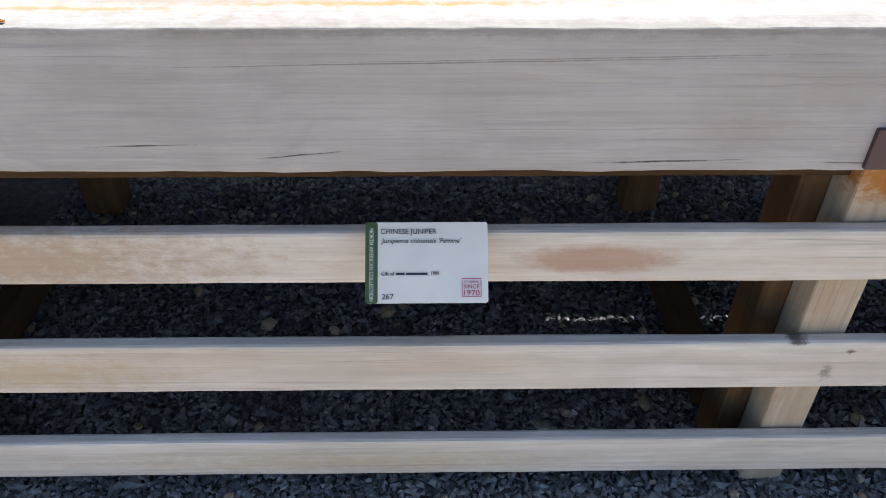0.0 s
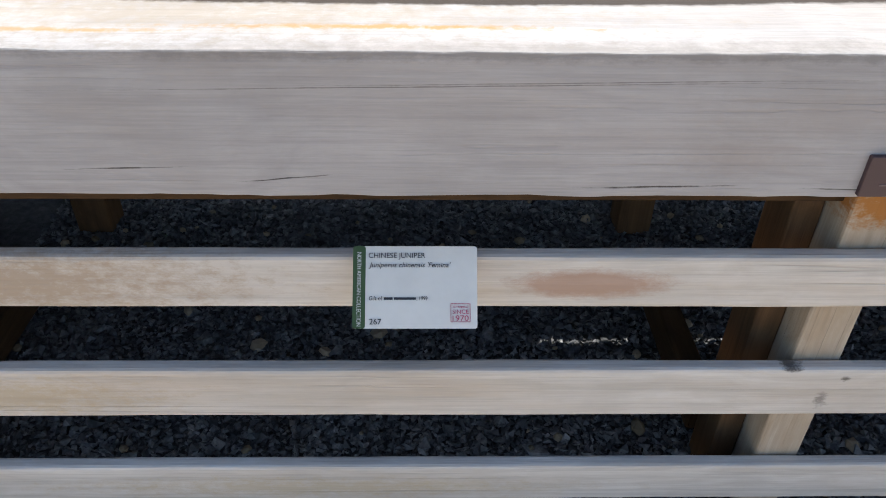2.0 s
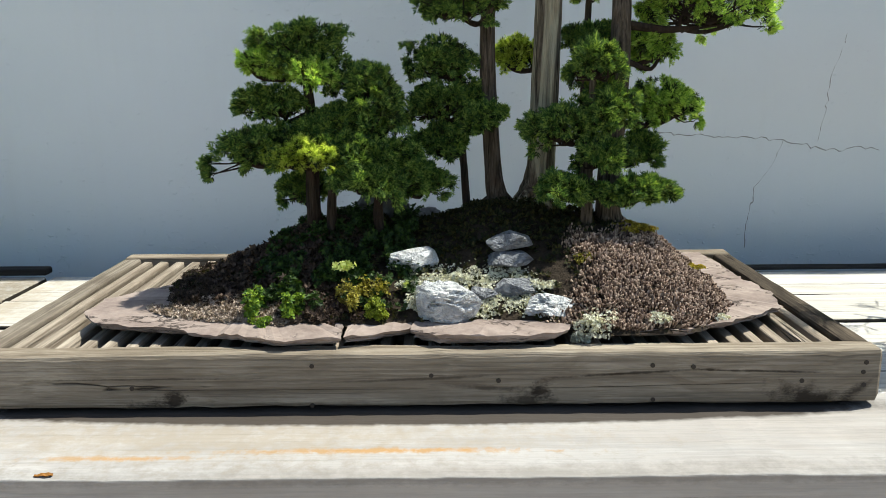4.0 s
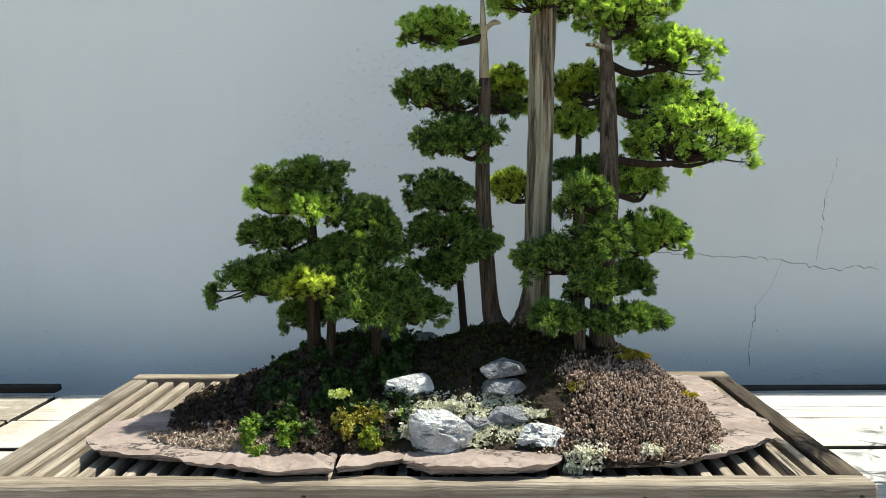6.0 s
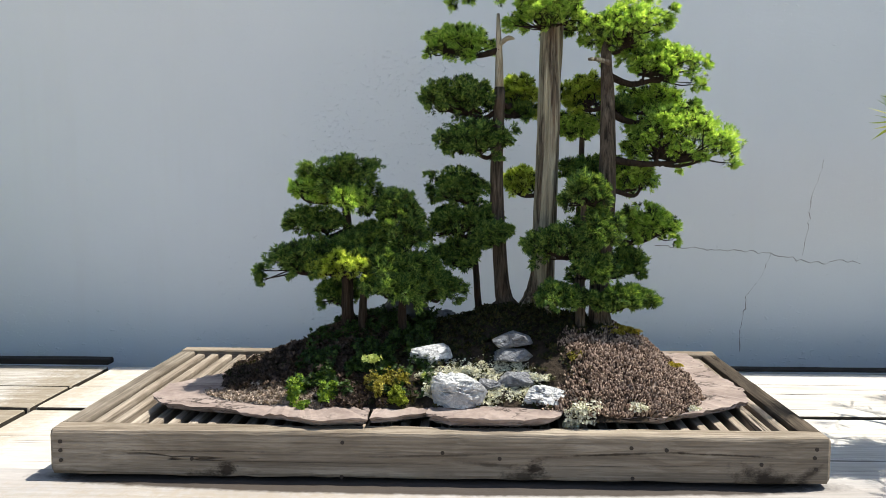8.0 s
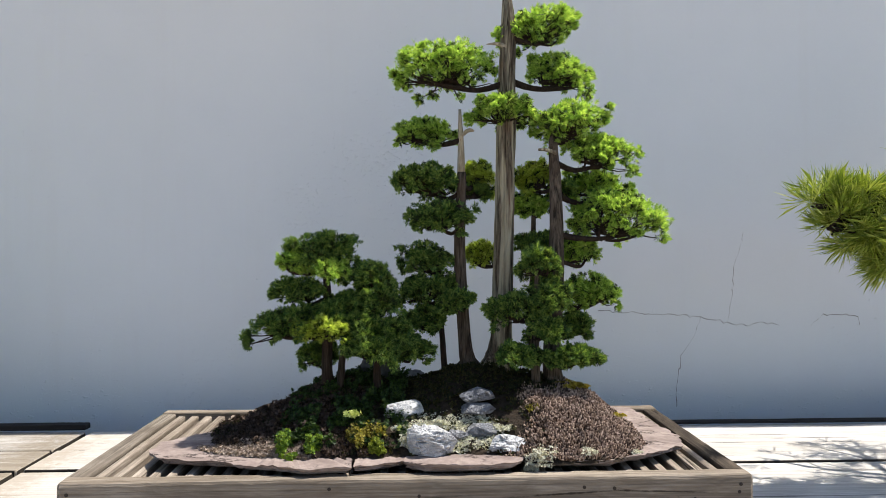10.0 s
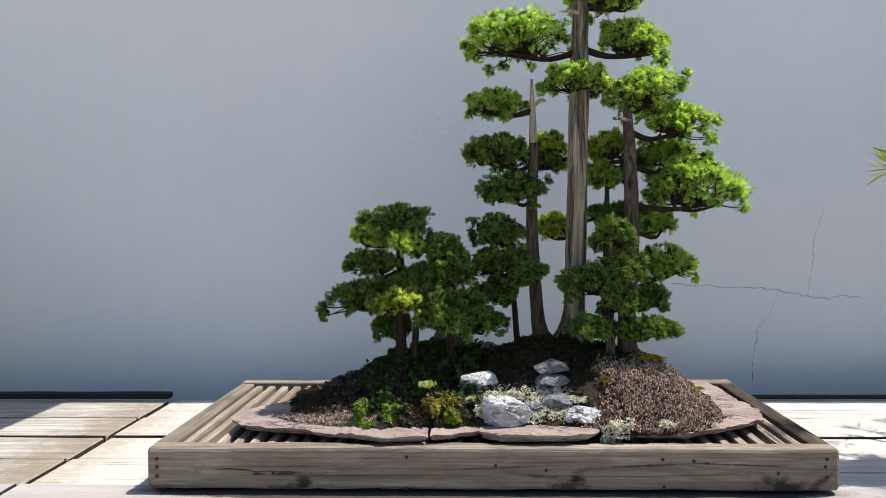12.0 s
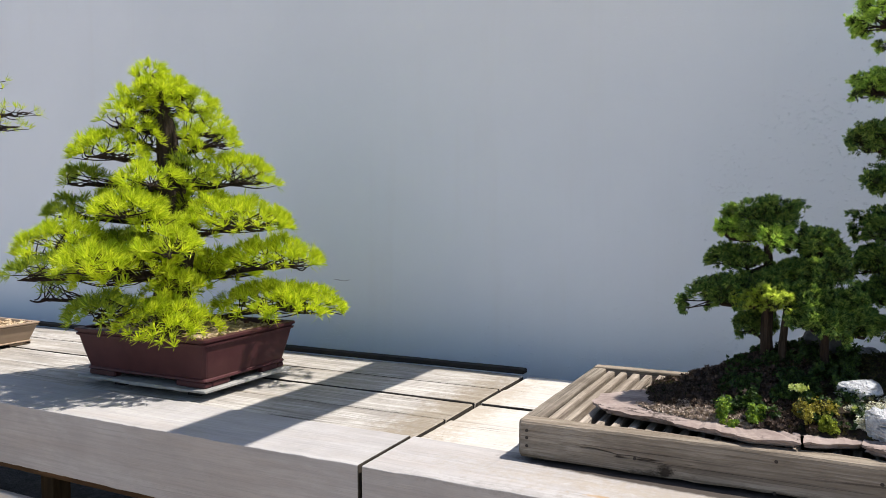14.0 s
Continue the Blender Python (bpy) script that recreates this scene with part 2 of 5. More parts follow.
KNOT = (0.025, 0.019, 0.014)
RESIN = (0.40, 0.20, 0.04)
GREY_WOOD = wood("weathered_pale_timber", (0.49, 0.47, 0.455), (0.37, 0.345, 0.33), (0.43, 0.385, 0.345), 0, 0.35, 0.75, 0.5)
BEAM_CRACKS = [
    ((-1.455, -0.5, 0.7275), (0.07, 0.05, 0.0012), KNOT, 0.8, 0.3, 0.8, 2), ((-1.275, -0.5, 0.715), (0.06, 0.05, 0.0012), KNOT, 0.85, 0.3, 0.8, 5), ((-0.845, -0.5, 0.7055), (0.10, 0.05, 0.0016), KNOT, 0.85, 0.3, 0.9, 1), ((-0.62, -0.5, 0.703), (0.06, 0.05, 0.0012), KNOT, 0.7, 0.3, 0.9, -1),
    ((-1.10, -0.5, 0.829), (0.45, 0.05, 0.0010), (0.12, 0.11, 0.10), 0.7, 0.3, 0.8, 1), ((-0.95, -0.5, 0.834), (0.35, 0.05, 0.0010), (0.12, 0.11, 0.10), 0.6, 0.3, 0.9, 1), ((-1.0, -0.5, 0.865), (1.2, 0.05, 0.010), (0.16, 0.15, 0.14), 0.5, 0.2, 1.2)]
BEAM_STAINS_AND_SHADE = [
    ((-1.17, -0.43, 0.867), (0.24, 0.009, 0.05), RESIN, 0.85, 0.2, 1.6), ((-1.50, -0.445, 0.867), (0.14, 0.008, 0.05), RESIN, 0.7, 0.2, 1.6), ((-1.40, -0.39, 0.867), (0.6, 0.09, 0.05), (0.27, 0.225, 0.17), 0.6, 0.1, 1.3),
    # near-black strip: the tray's shade on the timber, put into the colour
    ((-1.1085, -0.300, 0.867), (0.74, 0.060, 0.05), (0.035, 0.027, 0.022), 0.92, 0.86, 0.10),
    ((-0.76, -0.5, 0.745), (0.09, 0.05, 0.030), (0.29, 0.25, 0.225), 0.4, 0.2, 1.0), ((-0.66, -0.5, 0.80), (0.16, 0.05, 0.035), (0.30, 0.265, 0.24), 0.4, 0.2, 1.0)]
BEAM_WOOD = wood("pale_front_timber", (0.385, 0.37, 0.365), (0.33, 0.315, 0.31), (0.32, 0.275, 0.24), 0, 0.40, 0.12, 0.65, BEAM_CRACKS + BEAM_STAINS_AND_SHADE, 0.30)
RAIL_WOOD = wood("pale_rail_timber", (0.60, 0.57, 0.525), (0.51, 0.47, 0.42), (0.44, 0.35, 0.26), 0, 0.50, 0.2, 0.8, [
    ((-1.72, -0.47, 0.535), (0.42, 0.06, 0.075), (0.33, 0.245, 0.165), 0.75, 0.3, 1.0), ((-1.75, -0.47, 0.32), (0.30, 0.06, 0.05), (0.40, 0.31, 0.19), 0.6, 0.2, 1.2), ((-1.3, -0.47, 0.10), (0.5, 0.06, 0.03), (0.42, 0.33, 0.19), 0.5, 0.2, 1.3),
    ((-0.895, -0.47, 0.535), (0.125, 0.06, 0.028), (0.33, 0.20, 0.135), 0.75, 0.55, 0.4), ((-0.575, -0.46, 0.372), (0.020, 0.03, 0.005), KNOT, 0.8, 0.4, 1.2),
    ((-0.49, -0.46, 0.355), (0.012, 0.03, 0.006), KNOT, 0.7, 0.4, 1.3), ((-0.515, -0.46, 0.310), (0.012, 0.03, 0.016), KNOT, 0.5, 0.3, 1.6)], 0.25)
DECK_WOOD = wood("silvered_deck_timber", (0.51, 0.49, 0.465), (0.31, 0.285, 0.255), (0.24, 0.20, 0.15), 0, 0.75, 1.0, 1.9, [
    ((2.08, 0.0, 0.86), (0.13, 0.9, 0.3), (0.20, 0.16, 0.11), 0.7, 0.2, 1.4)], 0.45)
# paler than the other bench's deck, with darker patches at its left end
PALE_DECK = wood("pale_deck_timber", (0.69, 0.675, 0.65), (0.53, 0.505, 0.475), (0.34, 0.29, 0.23), 0, 0.45, 1.0, 1.5, [
    ((-2.0, 0.1, 0.86), (0.42, 0.9, 0.3), (0.40, 0.37, 0.33), 0.5, 0.3, 0.8), ((-2.06, 0.0, 0.86), (0.10, 0.9, 0.3), (0.28, 0.225, 0.155), 0.5, 0.2, 1.4)], 0.40)
LEG_WOOD = wood("leg_timber", (0.46, 0.40, 0.32), (0.36, 0.295, 0.22), (0.36, 0.24, 0.13), 2, 0.5, 0.25, 0.6, [
    ((-0.53, -0.40, 0.645), (0.07, 0.2, 0.040), (0.30, 0.12, 0.02), 0.9, 0.5, 1.0)])
# brown timbers coloured darker for the shade under the bench
DARK_WOOD = wood("shaded_brown_rail_timber", (0.085, 0.048, 0.023), (0.045, 0.026, 0.013), (0.04, 0.02, 0.011), 0, 0.5, 0.4, 0.6)
DARK_POST = wood("shaded_brown_post_timber", (0.15, 0.085, 0.042), (0.085, 0.048, 0.024), (0.07, 0.036, 0.019), 2, 0.5, 0.4, 0.6)
DARK_CROSS = wood("shaded_brown_cross_timber", (0.085, 0.048, 0.023), (0.045, 0.026, 0.013), (0.04, 0.02, 0.011), 1, 0.5, 0.4, 0.6)
BLACK_WOOD = wood("black_timber", (0.035, 0.033, 0.032), (0.017, 0.016, 0.016), (0.028, 0.026, 0.024), 0, 0.3, 0.4, 0.8)
TRAY_MARKS = [
    # darkens the board towards its bottom edge
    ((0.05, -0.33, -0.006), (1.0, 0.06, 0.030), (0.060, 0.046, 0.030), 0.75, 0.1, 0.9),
    ((-0.385, -0.33, 0.012), (0.050, 0.06, 0.022), KNOT, 0.8, 0.2, 1.3, 12), ((-0.350, -0.33, 0.030), (0.016, 0.06, 0.016), KNOT, 0.9, 0.3, 1.5, -30),
    ((0.172, -0.33, 0.022), (0.045, 0.06, 0.024), KNOT, 0.8, 0.2, 1.3, 8), ((0.194, -0.33, 0.038), (0.017, 0.06, 0.020), KNOT, 0.9, 0.3, 1.5, -30), ((0.11, -0.33, 0.045), (0.06, 0.06, 0.005), KNOT, 0.6, 0.3, 1.0, -5)]
TRAY_STREAKS = [
    ((0.600, -0.33, 0.020), (0.085, 0.06, 0.026), KNOT, 0.95, 0.2, 1.2, -15), ((0.655, -0.33, 0.034), (0.040, 0.06, 0.010), KNOT, 0.8, 0.3, 1.0, 35), ((-0.64, -0.33, 0.012), (0.06, 0.06, 0.022), (0.09, 0.07, 0.045), 0.7, 0.2, 1.2),
    ((0.33, -0.33, 0.066), (0.14, 0.06, 0.0028), KNOT, 0.85, 0.3, 0.9, 3), ((0.50, -0.33, 0.068), (0.12, 0.06, 0.0022), KNOT, 0.85, 0.3, 0.9, -2), ((0.02, -0.33, 0.060), (0.13, 0.06, 0.003), KNOT, 0.6, 0.3, 1.0, 2),
    ((-0.40, -0.33, 0.062), (0.20, 0.06, 0.0018), KNOT, 0.6, 0.3, 0.9)]
TRAY_WOOD = wood("old_tray_timber", (0.37, 0.322, 0.262), (0.190, 0.153, 0.117), (0.11, 0.082, 0.056), 0, 0.58, 1.0, 2.0, TRAY_MARKS + TRAY_STREAKS, 0.38)
# dark colour on plank edges and beam ends so the gaps look shaded
PLANK_EDGE = wood("gap_shade_plank_edge", (0.065, 0.055, 0.045), (0.03, 0.026, 0.022), (0.04, 0.034, 0.024), 0, 0.5, 0.5, 1.0)
TRAY_DARK = wood("dark_tray_timber", (0.12, 0.095, 0.072), (0.038, 0.029, 0.022), (0.03, 0.024, 0.018), 1, 0.6, 1.0, 1.8, (), 0.5)
SLAT_WOOD = wood("pale_slat_timber", (0.42, 0.365, 0.305), (0.22, 0.178, 0.14), (0.13, 0.10, 0.072), 1, 0.5, 1.0, 1.8, (), 0.45)
TRAY_SIDE = wood("old_tray_cross_timber", (0.27, 0.235, 0.195), (0.115, 0.092, 0.072), (0.075, 0.06, 0.044), 1, 0.7, 1.0, 1.8, (), 0.55)


def plaster():
    g = Graph("painted_plaster")
    big = g.noise(g.coords((0.9, 0.9, 0.9), 0), 1.0, 5, 0.6)
    drip = g.noise(g.coords((7, 7, 0.5), 0), 1.0, 4, 0.6)
    col = g.mix(g.ramp(big, [(0.3, 0.0), (0.7, 1.0)]), (0.64, 0.68, 0.725), (0.705, 0.74, 0.78))
    col = g.mix(g.math("MULTIPLY", g.ramp(drip, [(0.55, 0.0), (0.8, 1.0)]), 0.25), col, (0.60, 0.60, 0.59))
    trowel = g.noise(g.coords((9, 9, 14), 0), 1.0, 7, 0.66, 0.3)
    tc = g.add("ShaderNodeTexCoord")
    flakes = g.noise(g.coords((70, 70, 110), 0), 1.0, 2, 0.5, 0.4)
    where = g.ramp(g.noise(g.coords((2.6, 2.6, 3.4), 0), 1.0, 4, 0.65), [(0.54, 0.0), (0.66, 1.0)])
    sep = g.add("ShaderNodeSeparateXYZ")
    g.set(sep.inputs[0], tc.outputs["Object"])
    lo2 = g.add("ShaderNodeMapRange", Value=sep.outputs["Z"])
    for key, v in (("From Min", 0.90), ("From Max", 1.30), ("To Min", 0.85), ("To Max", 0.0)):
        lo2.inputs[key].default_value = v
    patchy = g.ramp(g.noise(g.coords((4.5, 4.5, 7.0), 0), 1.0, 4, 0.65), [(0.40, 0.15), (0.62, 1.0)])
    # blistered paint behind the tall trees
    dx = g.math("MULTIPLY", g.math("ADD", sep.outputs["X"], 0.10), 2.2)
    dz = g.math("MULTIPLY", g.math("SUBTRACT", sep.outputs["Z"], 1.45), 2.2)
    far = g.math("ADD", g.math("MULTIPLY", dx, dx), g.math("MULTIPLY", dz, dz))
    blister = g.math("MULTIPLY", g.ramp(far, [(0.25, 1.0), (1.0, 0.0)]), g.ramp(where, [(0.0, 0.45), (1.0, 1.0)]))
    amount = g.math("MAXIMUM", g.math("MAXIMUM", g.math("MULTIPLY", where, 0.30), blister), g.math("MULTIPLY", lo2.outputs[0], patchy))
    lift = g.math("ADD", flakes, g.math("MULTIPLY", amount, 0.14))
    dome = g.ramp(lift, [(0.69, 0.0), (0.82, 1.0)])
    height = g.math("ADD", g.math("MULTIPLY", trowel, 0.5), g.math("MULTIPLY", dome, 0.95))
    return g.finish(col, 0.6, g.bump(height, 0.55, 0.006), specular=0.3)


def speckled(name, colors, scale, rough=0.9, bump=0.4, dist=0.003, random_shift=3.0, island=0.0, specular=0.2):
    g = Graph(name)
    a = g.noise(g.coords((scale,) * 3, random_shift), 1.0, 6, 0.65)
    b = g.noise(g.coords((scale * 0.2,) * 3, random_shift), 1.0, 4, 0.6)
    col = g.ramp(g.math("ADD", g.math("MULTIPLY", a, 0.6), g.math("MULTIPLY", b, 0.4)),
                 [(0.32 + 0.36 * k / max(1, len(colors) - 1), c) for k, c in enumerate(colors)])
    if island:
        geo = g.add("ShaderNodeNewGeometry")
        col = g.mix(1.0, col, g.ramp(geo.outputs["Random Per Island"], [(0.0, 1 - island), (1.0, 1 + island)]), "MULTIPLY")
    return g.finish(col, rough, g.bump(a, bump, dist), specular=specular)


def leaf(name, a, b, c, through=0.35, rough=0.55):
    g = Graph(name)
    geo = g.add("ShaderNodeNewGeometry")
    rnd = geo.outputs["Random Per Island"]
    patch = g.noise(g.coords((48, 48, 48), 4.0), 1.0, 3, 0.6)
    col = g.ramp(g.math("ADD", g.math("MULTIPLY", rnd, 0.50), g.math("MULTIPLY", patch, 0.50)), [(0.28, a), (0.5, b), (0.72, c)])
    g.finish(col, rough, specular=0.25)
    tr = g.add("ShaderNodeBsdfTranslucent", Color=g.mix(1.0, col, (1.25, 1.2, 0.6), "MULTIPLY"))
    mx = g.add("ShaderNodeMixShader", Fac=through)
    g.set(mx.inputs[1], g.bsdf.outputs[0])
    g.set(mx.inputs[2], tr.outputs[0])
    g.set(g.out.inputs["Surface"], mx.outputs[0])
    return g.mat


def bark(name, light, dark, red, strip=None):
    g = Graph(name)
    v = g.coords((170, 170, 15), 3.0)
    s = g.noise(v, 1.0, 5, 0.65, 0.5)
    p = g.noise(g.coords((25, 25, 12), 3.0), 1.0, 4, 0.6)
    col = g.mix(g.ramp(s, [(0.35, 0.0), (0.65, 1.0)]), dark, light)
    col = g.mix(g.math("MULTIPLY", g.ramp(p, [(0.5, 0.0), (0.7, 1.0)]), 0.6), col, red)
    if strip:
        q = g.noise(g.coords((55, 55, 3.2), 5.0), 1.0, 4, 0.55, 0.6)
        col = g.mix(g.ramp(q, [(0.50, 0.0), (0.60, 0.75)]), col, strip)
    return g.finish(col, 0.85, g.bump(s, 1.0, 0.011), specular=0.15)


def slate():
    """Reddish split slate with flakes, pale scuffs and thin dark cracks."""
    g = Graph("reddish_slate")
    fine = g.noise(g.coords((70, 70, 70), 3.0), 1.0, 6, 0.65)
    broad = g.noise(g.coords((9, 14, 30), 3.0), 1.0, 5, 0.6, 0.5)
    col = g.ramp(g.math("ADD", g.math("MULTIPLY", fine, 0.4), g.math("MULTIPLY", broad, 0.6)), [(0.34, (0.155, 0.118, 0.108)), (0.5, (0.235, 0.188, 0.170)), (0.66, (0.315, 0.26, 0.235))])
    level = g.math("ABSOLUTE", g.math("SUBTRACT", g.noise(g.coords((5, 9, 60), 6.0), 1.0, 5, 0.6, 0.2), 0.5))
    where = g.ramp(g.noise(g.coords((8, 8, 8), 9.0), 1.0, 3, 0.5), [(0.50, 0.0), (0.58, 1.0)])
    split = g.math("MULTIPLY", g.ramp(level, [(0.004, 1.0), (0.011, 0.0)]), where)
    col = g.mix(g.math("MULTIPLY", split, 0.85), col, (0.035, 0.026, 0.024))
    height = g.math("SUBTRACT", g.math("ADD", broad, g.math("MULTIPLY", fine, 0.4)), split)
    return g.finish(col, 0.8, g.bump(height, 0.6, 0.004), specular=0.2)


def craggy(name, low, mid, high):
    """Crumpled limestone: pits, with crease shade and bluish shading put into the colour."""
    g = Graph(name)
    fine = g.noise(g.coords((90, 90, 90), 3.0), 1.0, 6, 0.7)
    fold = g.noise(g.coords((34, 34, 52), 3.0), 1.0, 5, 0.6, 0.8)
    crease = g.math("ABSOLUTE", g.math("SUBTRACT", fold, 0.5))
    col = g.ramp(g.math("ADD", g.math("MULTIPLY", fine, 0.5), g.math("MULTIPLY", fold, 0.5)), [(0.36, low), (0.5, mid), (0.62, high)])
    # creases darkened in colour, where shade would gather
    col = g.mix(g.ramp(crease, [(0.002, 0.45), (0.018, 0.0)]), col, tuple(c * 0.5 for c in low))
    height = g.math("ADD", g.math("MULTIPLY", g.ramp(crease, [(0.0, 0.0), (0.14, 1.0)]), 0.7), g.math("MULTIPLY", fine, 0.4))
    return g.finish(col, 0.8, g.bump(height, 1.0, 0.010), specular=0.2)


PLASTER = plaster()
JUNIPER = leaf("juniper_foliage", (0.135, 0.275, 0.055), (0.31, 0.49, 0.100), (0.56, 0.72, 0.215), 0.57)
# darker foliage copy that paints shade into the inside of each cloud
JUNIPER_INNER_SHADE = leaf("inner_shade_juniper_foliage", (0.012, 0.026, 0.007), (0.025, 0.050, 0.010), (0.06, 0.075, 0.02), 0.25)
# shaded copy of the juniper colour, for clouds that stand in shade
JUNIPER_SHADED = leaf("shaded_juniper_foliage", (0.036, 0.084, 0.025), (0.095, 0.188, 0.046), (0.30, 0.42, 0.095), 0.36)
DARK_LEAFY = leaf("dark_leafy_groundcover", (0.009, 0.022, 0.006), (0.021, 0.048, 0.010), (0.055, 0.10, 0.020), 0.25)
# lit copy: brighter yellow-green for clouds that catch the sun
JUNIPER_LIT = leaf("lit_yellow_juniper_foliage", (0.19, 0.28, 0.05), (0.39, 0.51, 0.10), (0.62, 0.71, 0.21), 0.66)
PINE_LONG = leaf("long_pine_needles", (0.17, 0.25, 0.05), (0.33, 0.42, 0.08), (0.55, 0.60, 0.20), 0.45, 0.4)
PINE = leaf("pine_needles", (0.27, 0.37, 0.020), (0.50, 0.61, 0.036), (0.72, 0.77, 0.095), 0.63)
PINE_DARK = leaf("grey_pine_needles", (0.11, 0.18, 0.025), (0.25, 0.35, 0.035), (0.42, 0.50, 0.06), 0.5)
BARK = bark("juniper_bark", (0.155, 0.125, 0.098), (0.018, 0.015, 0.011), (0.085, 0.055, 0.040))
# bark copy darkened for the small trunks that stand in shade
SHADED_BARK = bark("shaded_juniper_bark", (0.060, 0.046, 0.036), (0.014, 0.011, 0.009), (0.04, 0.02, 0.014))
BARK_GREY = bark("grey_juniper_bark", (0.22, 0.19, 0.145), (0.026, 0.021, 0.016), (0.13, 0.075, 0.050), (0.47, 0.445, 0.335))
DEADWOOD = bark("bleached_deadwood", (0.50, 0.46, 0.37), (0.28, 0.24, 0.17), (0.34, 0.30, 0.20))
TWIG = bark("dark_twig_bark", (0.045, 0.032, 0.024), (0.016, 0.012, 0.010), (0.035, 0.02, 0.013))
PINE_BARK = bark("pine_bark", (0.065, 0.05, 0.038), (0.018, 0.013, 0.010), (0.05, 0.03, 0.02))
DARK_STONE = speckled("dark_grey_stone", [(0.03, 0.032, 0.03), (0.07, 0.073, 0.075), (0.16, 0.165, 0.17)], 26, 0.85, 0.7, 0.004)
SLATE = slate()
STONE = craggy("blue_grey_stone", (0.13, 0.14, 0.168), (0.215, 0.225, 0.25), (0.36, 0.365, 0.38))
WHITE_STONE = craggy("white_stone", (0.40, 0.415, 0.445), (0.62, 0.63, 0.65), (0.80, 0.80, 0.805))
SOIL = speckled("dark_soil", [(0.011, 0.008, 0.006), (0.026, 0.019, 0.013), (0.052, 0.038, 0.027)], 120, 0.95, 1.0, 0.006)
GRAVEL = speckled("blue_grey_gravel", [(0.055, 0.058, 0.062), (0.12, 0.124, 0.13), (0.27, 0.27, 0.272)], 60, 0.85, 0.4, 0.002, 0.0, 0.45)
GRAVEL_TAN = speckled("tan_gravel", [(0.20, 0.165, 0.12), (0.30, 0.25, 0.18)], 60, 0.85, 0.4, 0.002, 0.0, 0.3)
GROUND = speckled("gravel_bed", [(0.035, 0.036, 0.038), (0.07, 0.07, 0.072), (0.12, 0.12, 0.12)], 55, 0.95, 1.0, 0.01)
BROWN_SEDUM = leaf("brown_sedum", (0.055, 0.034, 0.027), (0.225, 0.155, 0.118), (0.53, 0.41, 0.335), 0.15, 0.7)
DARK_SEDUM = leaf("dark_brown_groundcover", (0.024, 0.015, 0.012), (0.050, 0.033, 0.026), (0.105, 0.072, 0.055), 0.15, 0.7)
TAN_SEED = leaf("tan_seed_heads", (0.17, 0.125, 0.10), (0.32, 0.255, 0.21), (0.52, 0.43, 0.365), 0.1, 0.8)
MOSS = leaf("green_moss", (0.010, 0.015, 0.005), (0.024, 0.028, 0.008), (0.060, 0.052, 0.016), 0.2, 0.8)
FERN = leaf("bright_green_leaves", (0.043, 0.102, 0.020), (0.145, 0.246, 0.032), (0.348, 0.478, 0.065), 0.35)
GOLD_MOSS = leaf("golden_moss", (0.19, 0.15, 0.02), (0.36, 0.29, 0.035), (0.52, 0.44, 0.08), 0.3)
YELLOW_MOSS = leaf("yellow_green_cushion", (0.10, 0.13, 0.014), (0.20, 0.26, 0.022), (0.34, 0.38, 0.045), 0.3)
ORANGE_LEAF = leaf("rusty_leaves", (0.085, 0.075, 0.018), (0.235, 0.205, 0.032), (0.43, 0.39, 0.070), 0.3)
WHITE_SEDUM = leaf("white_sedum_flowers", (0.34, 0.34, 0.27), (0.66, 0.65, 0.57), (0.84, 0.83, 0.76), 0.2, 0.7)
POT_CLAY = speckled("brown_red_stoneware", [(0.034, 0.0105, 0.012), (0.050, 0.0150, 0.017), (0.072, 0.024, 0.025)], 9, 0.55, 0.25, 0.002, 3.0, 0.0, 0.25)
POT_TAN = speckled("tan_stoneware", [(0.22, 0.16, 0.11), (0.29, 0.22, 0.16)], 12, 0.6, 0.2, 0.002)
PUMICE = speckled("pale_potting_grit", [(0.22, 0.15, 0.09), (0.42, 0.32, 0.21), (0.62, 0.52, 0.38)], 90, 0.9, 0.6, 0.003, 0.0, 0.4)
TILE = speckled("grey_slate_tile", [(0.17, 0.17, 0.165), (0.25, 0.25, 0.24), (0.36, 0.35, 0.33)], 30, 0.7, 0.4, 0.002)


def plain(name, color, rough=0.5, metal=0.0):
    g = Graph(name)
    n = g.noise(g.coords((35, 35, 35), 2.0), 1.0, 4, 0.6)
    col = g.mix(g.ramp(n, [(0.3, 0.0), (0.7, 1.0)]), tuple(c * 0.93 for c in color), color)
    return g.finish(col, rough, None, metal, 0.35)


BOUNCE_GRIT = speckled("tan_bounce_grit", [(0.34, 0.275, 0.21), (0.42, 0.345, 0.265), (0.48, 0.405, 0.32)], 70, 0.95, 0.6, 0.004)
SIGN_WHITE = plain("sign_white", (0.68, 0.66, 0.595), 0.4)
SIGN_GREEN = plain("sign_green", (0.045, 0.085, 0.030), 0.4)
SIGN_BLACK = plain("sign_black", (0.03, 0.03, 0.035), 0.5)
SIGN_RED = plain("sign_red", (0.42, 0.06, 0.13), 0.5)
PLAQUE = plain("dark_plaque", (0.058, 0.034, 0.037), 0.45)
PLAQUE_INK = plain("plaque_lettering", (0.13, 0.10, 0.10), 0.5)
RUST = plain("rusty_nail", (0.045, 0.036, 0.03), 0.7, 0.3)
CRACK = plain("crack_shade_line", (0.26, 0.262, 0.268), 0.9)

# ---- the large structure ----
DECK = 0.86
WALL_Y = 1.27

ground_v = [(-150, -150, 0), (150, -150, 0), (150, 150, 0), (-150, 150, 0)]
ground = tagged(mesh("ground", ground_v, [[0, 1, 2, 3]], GROUND), "flat bed of blue-grey gravel reaching into the distance", "ground", kind="structure")

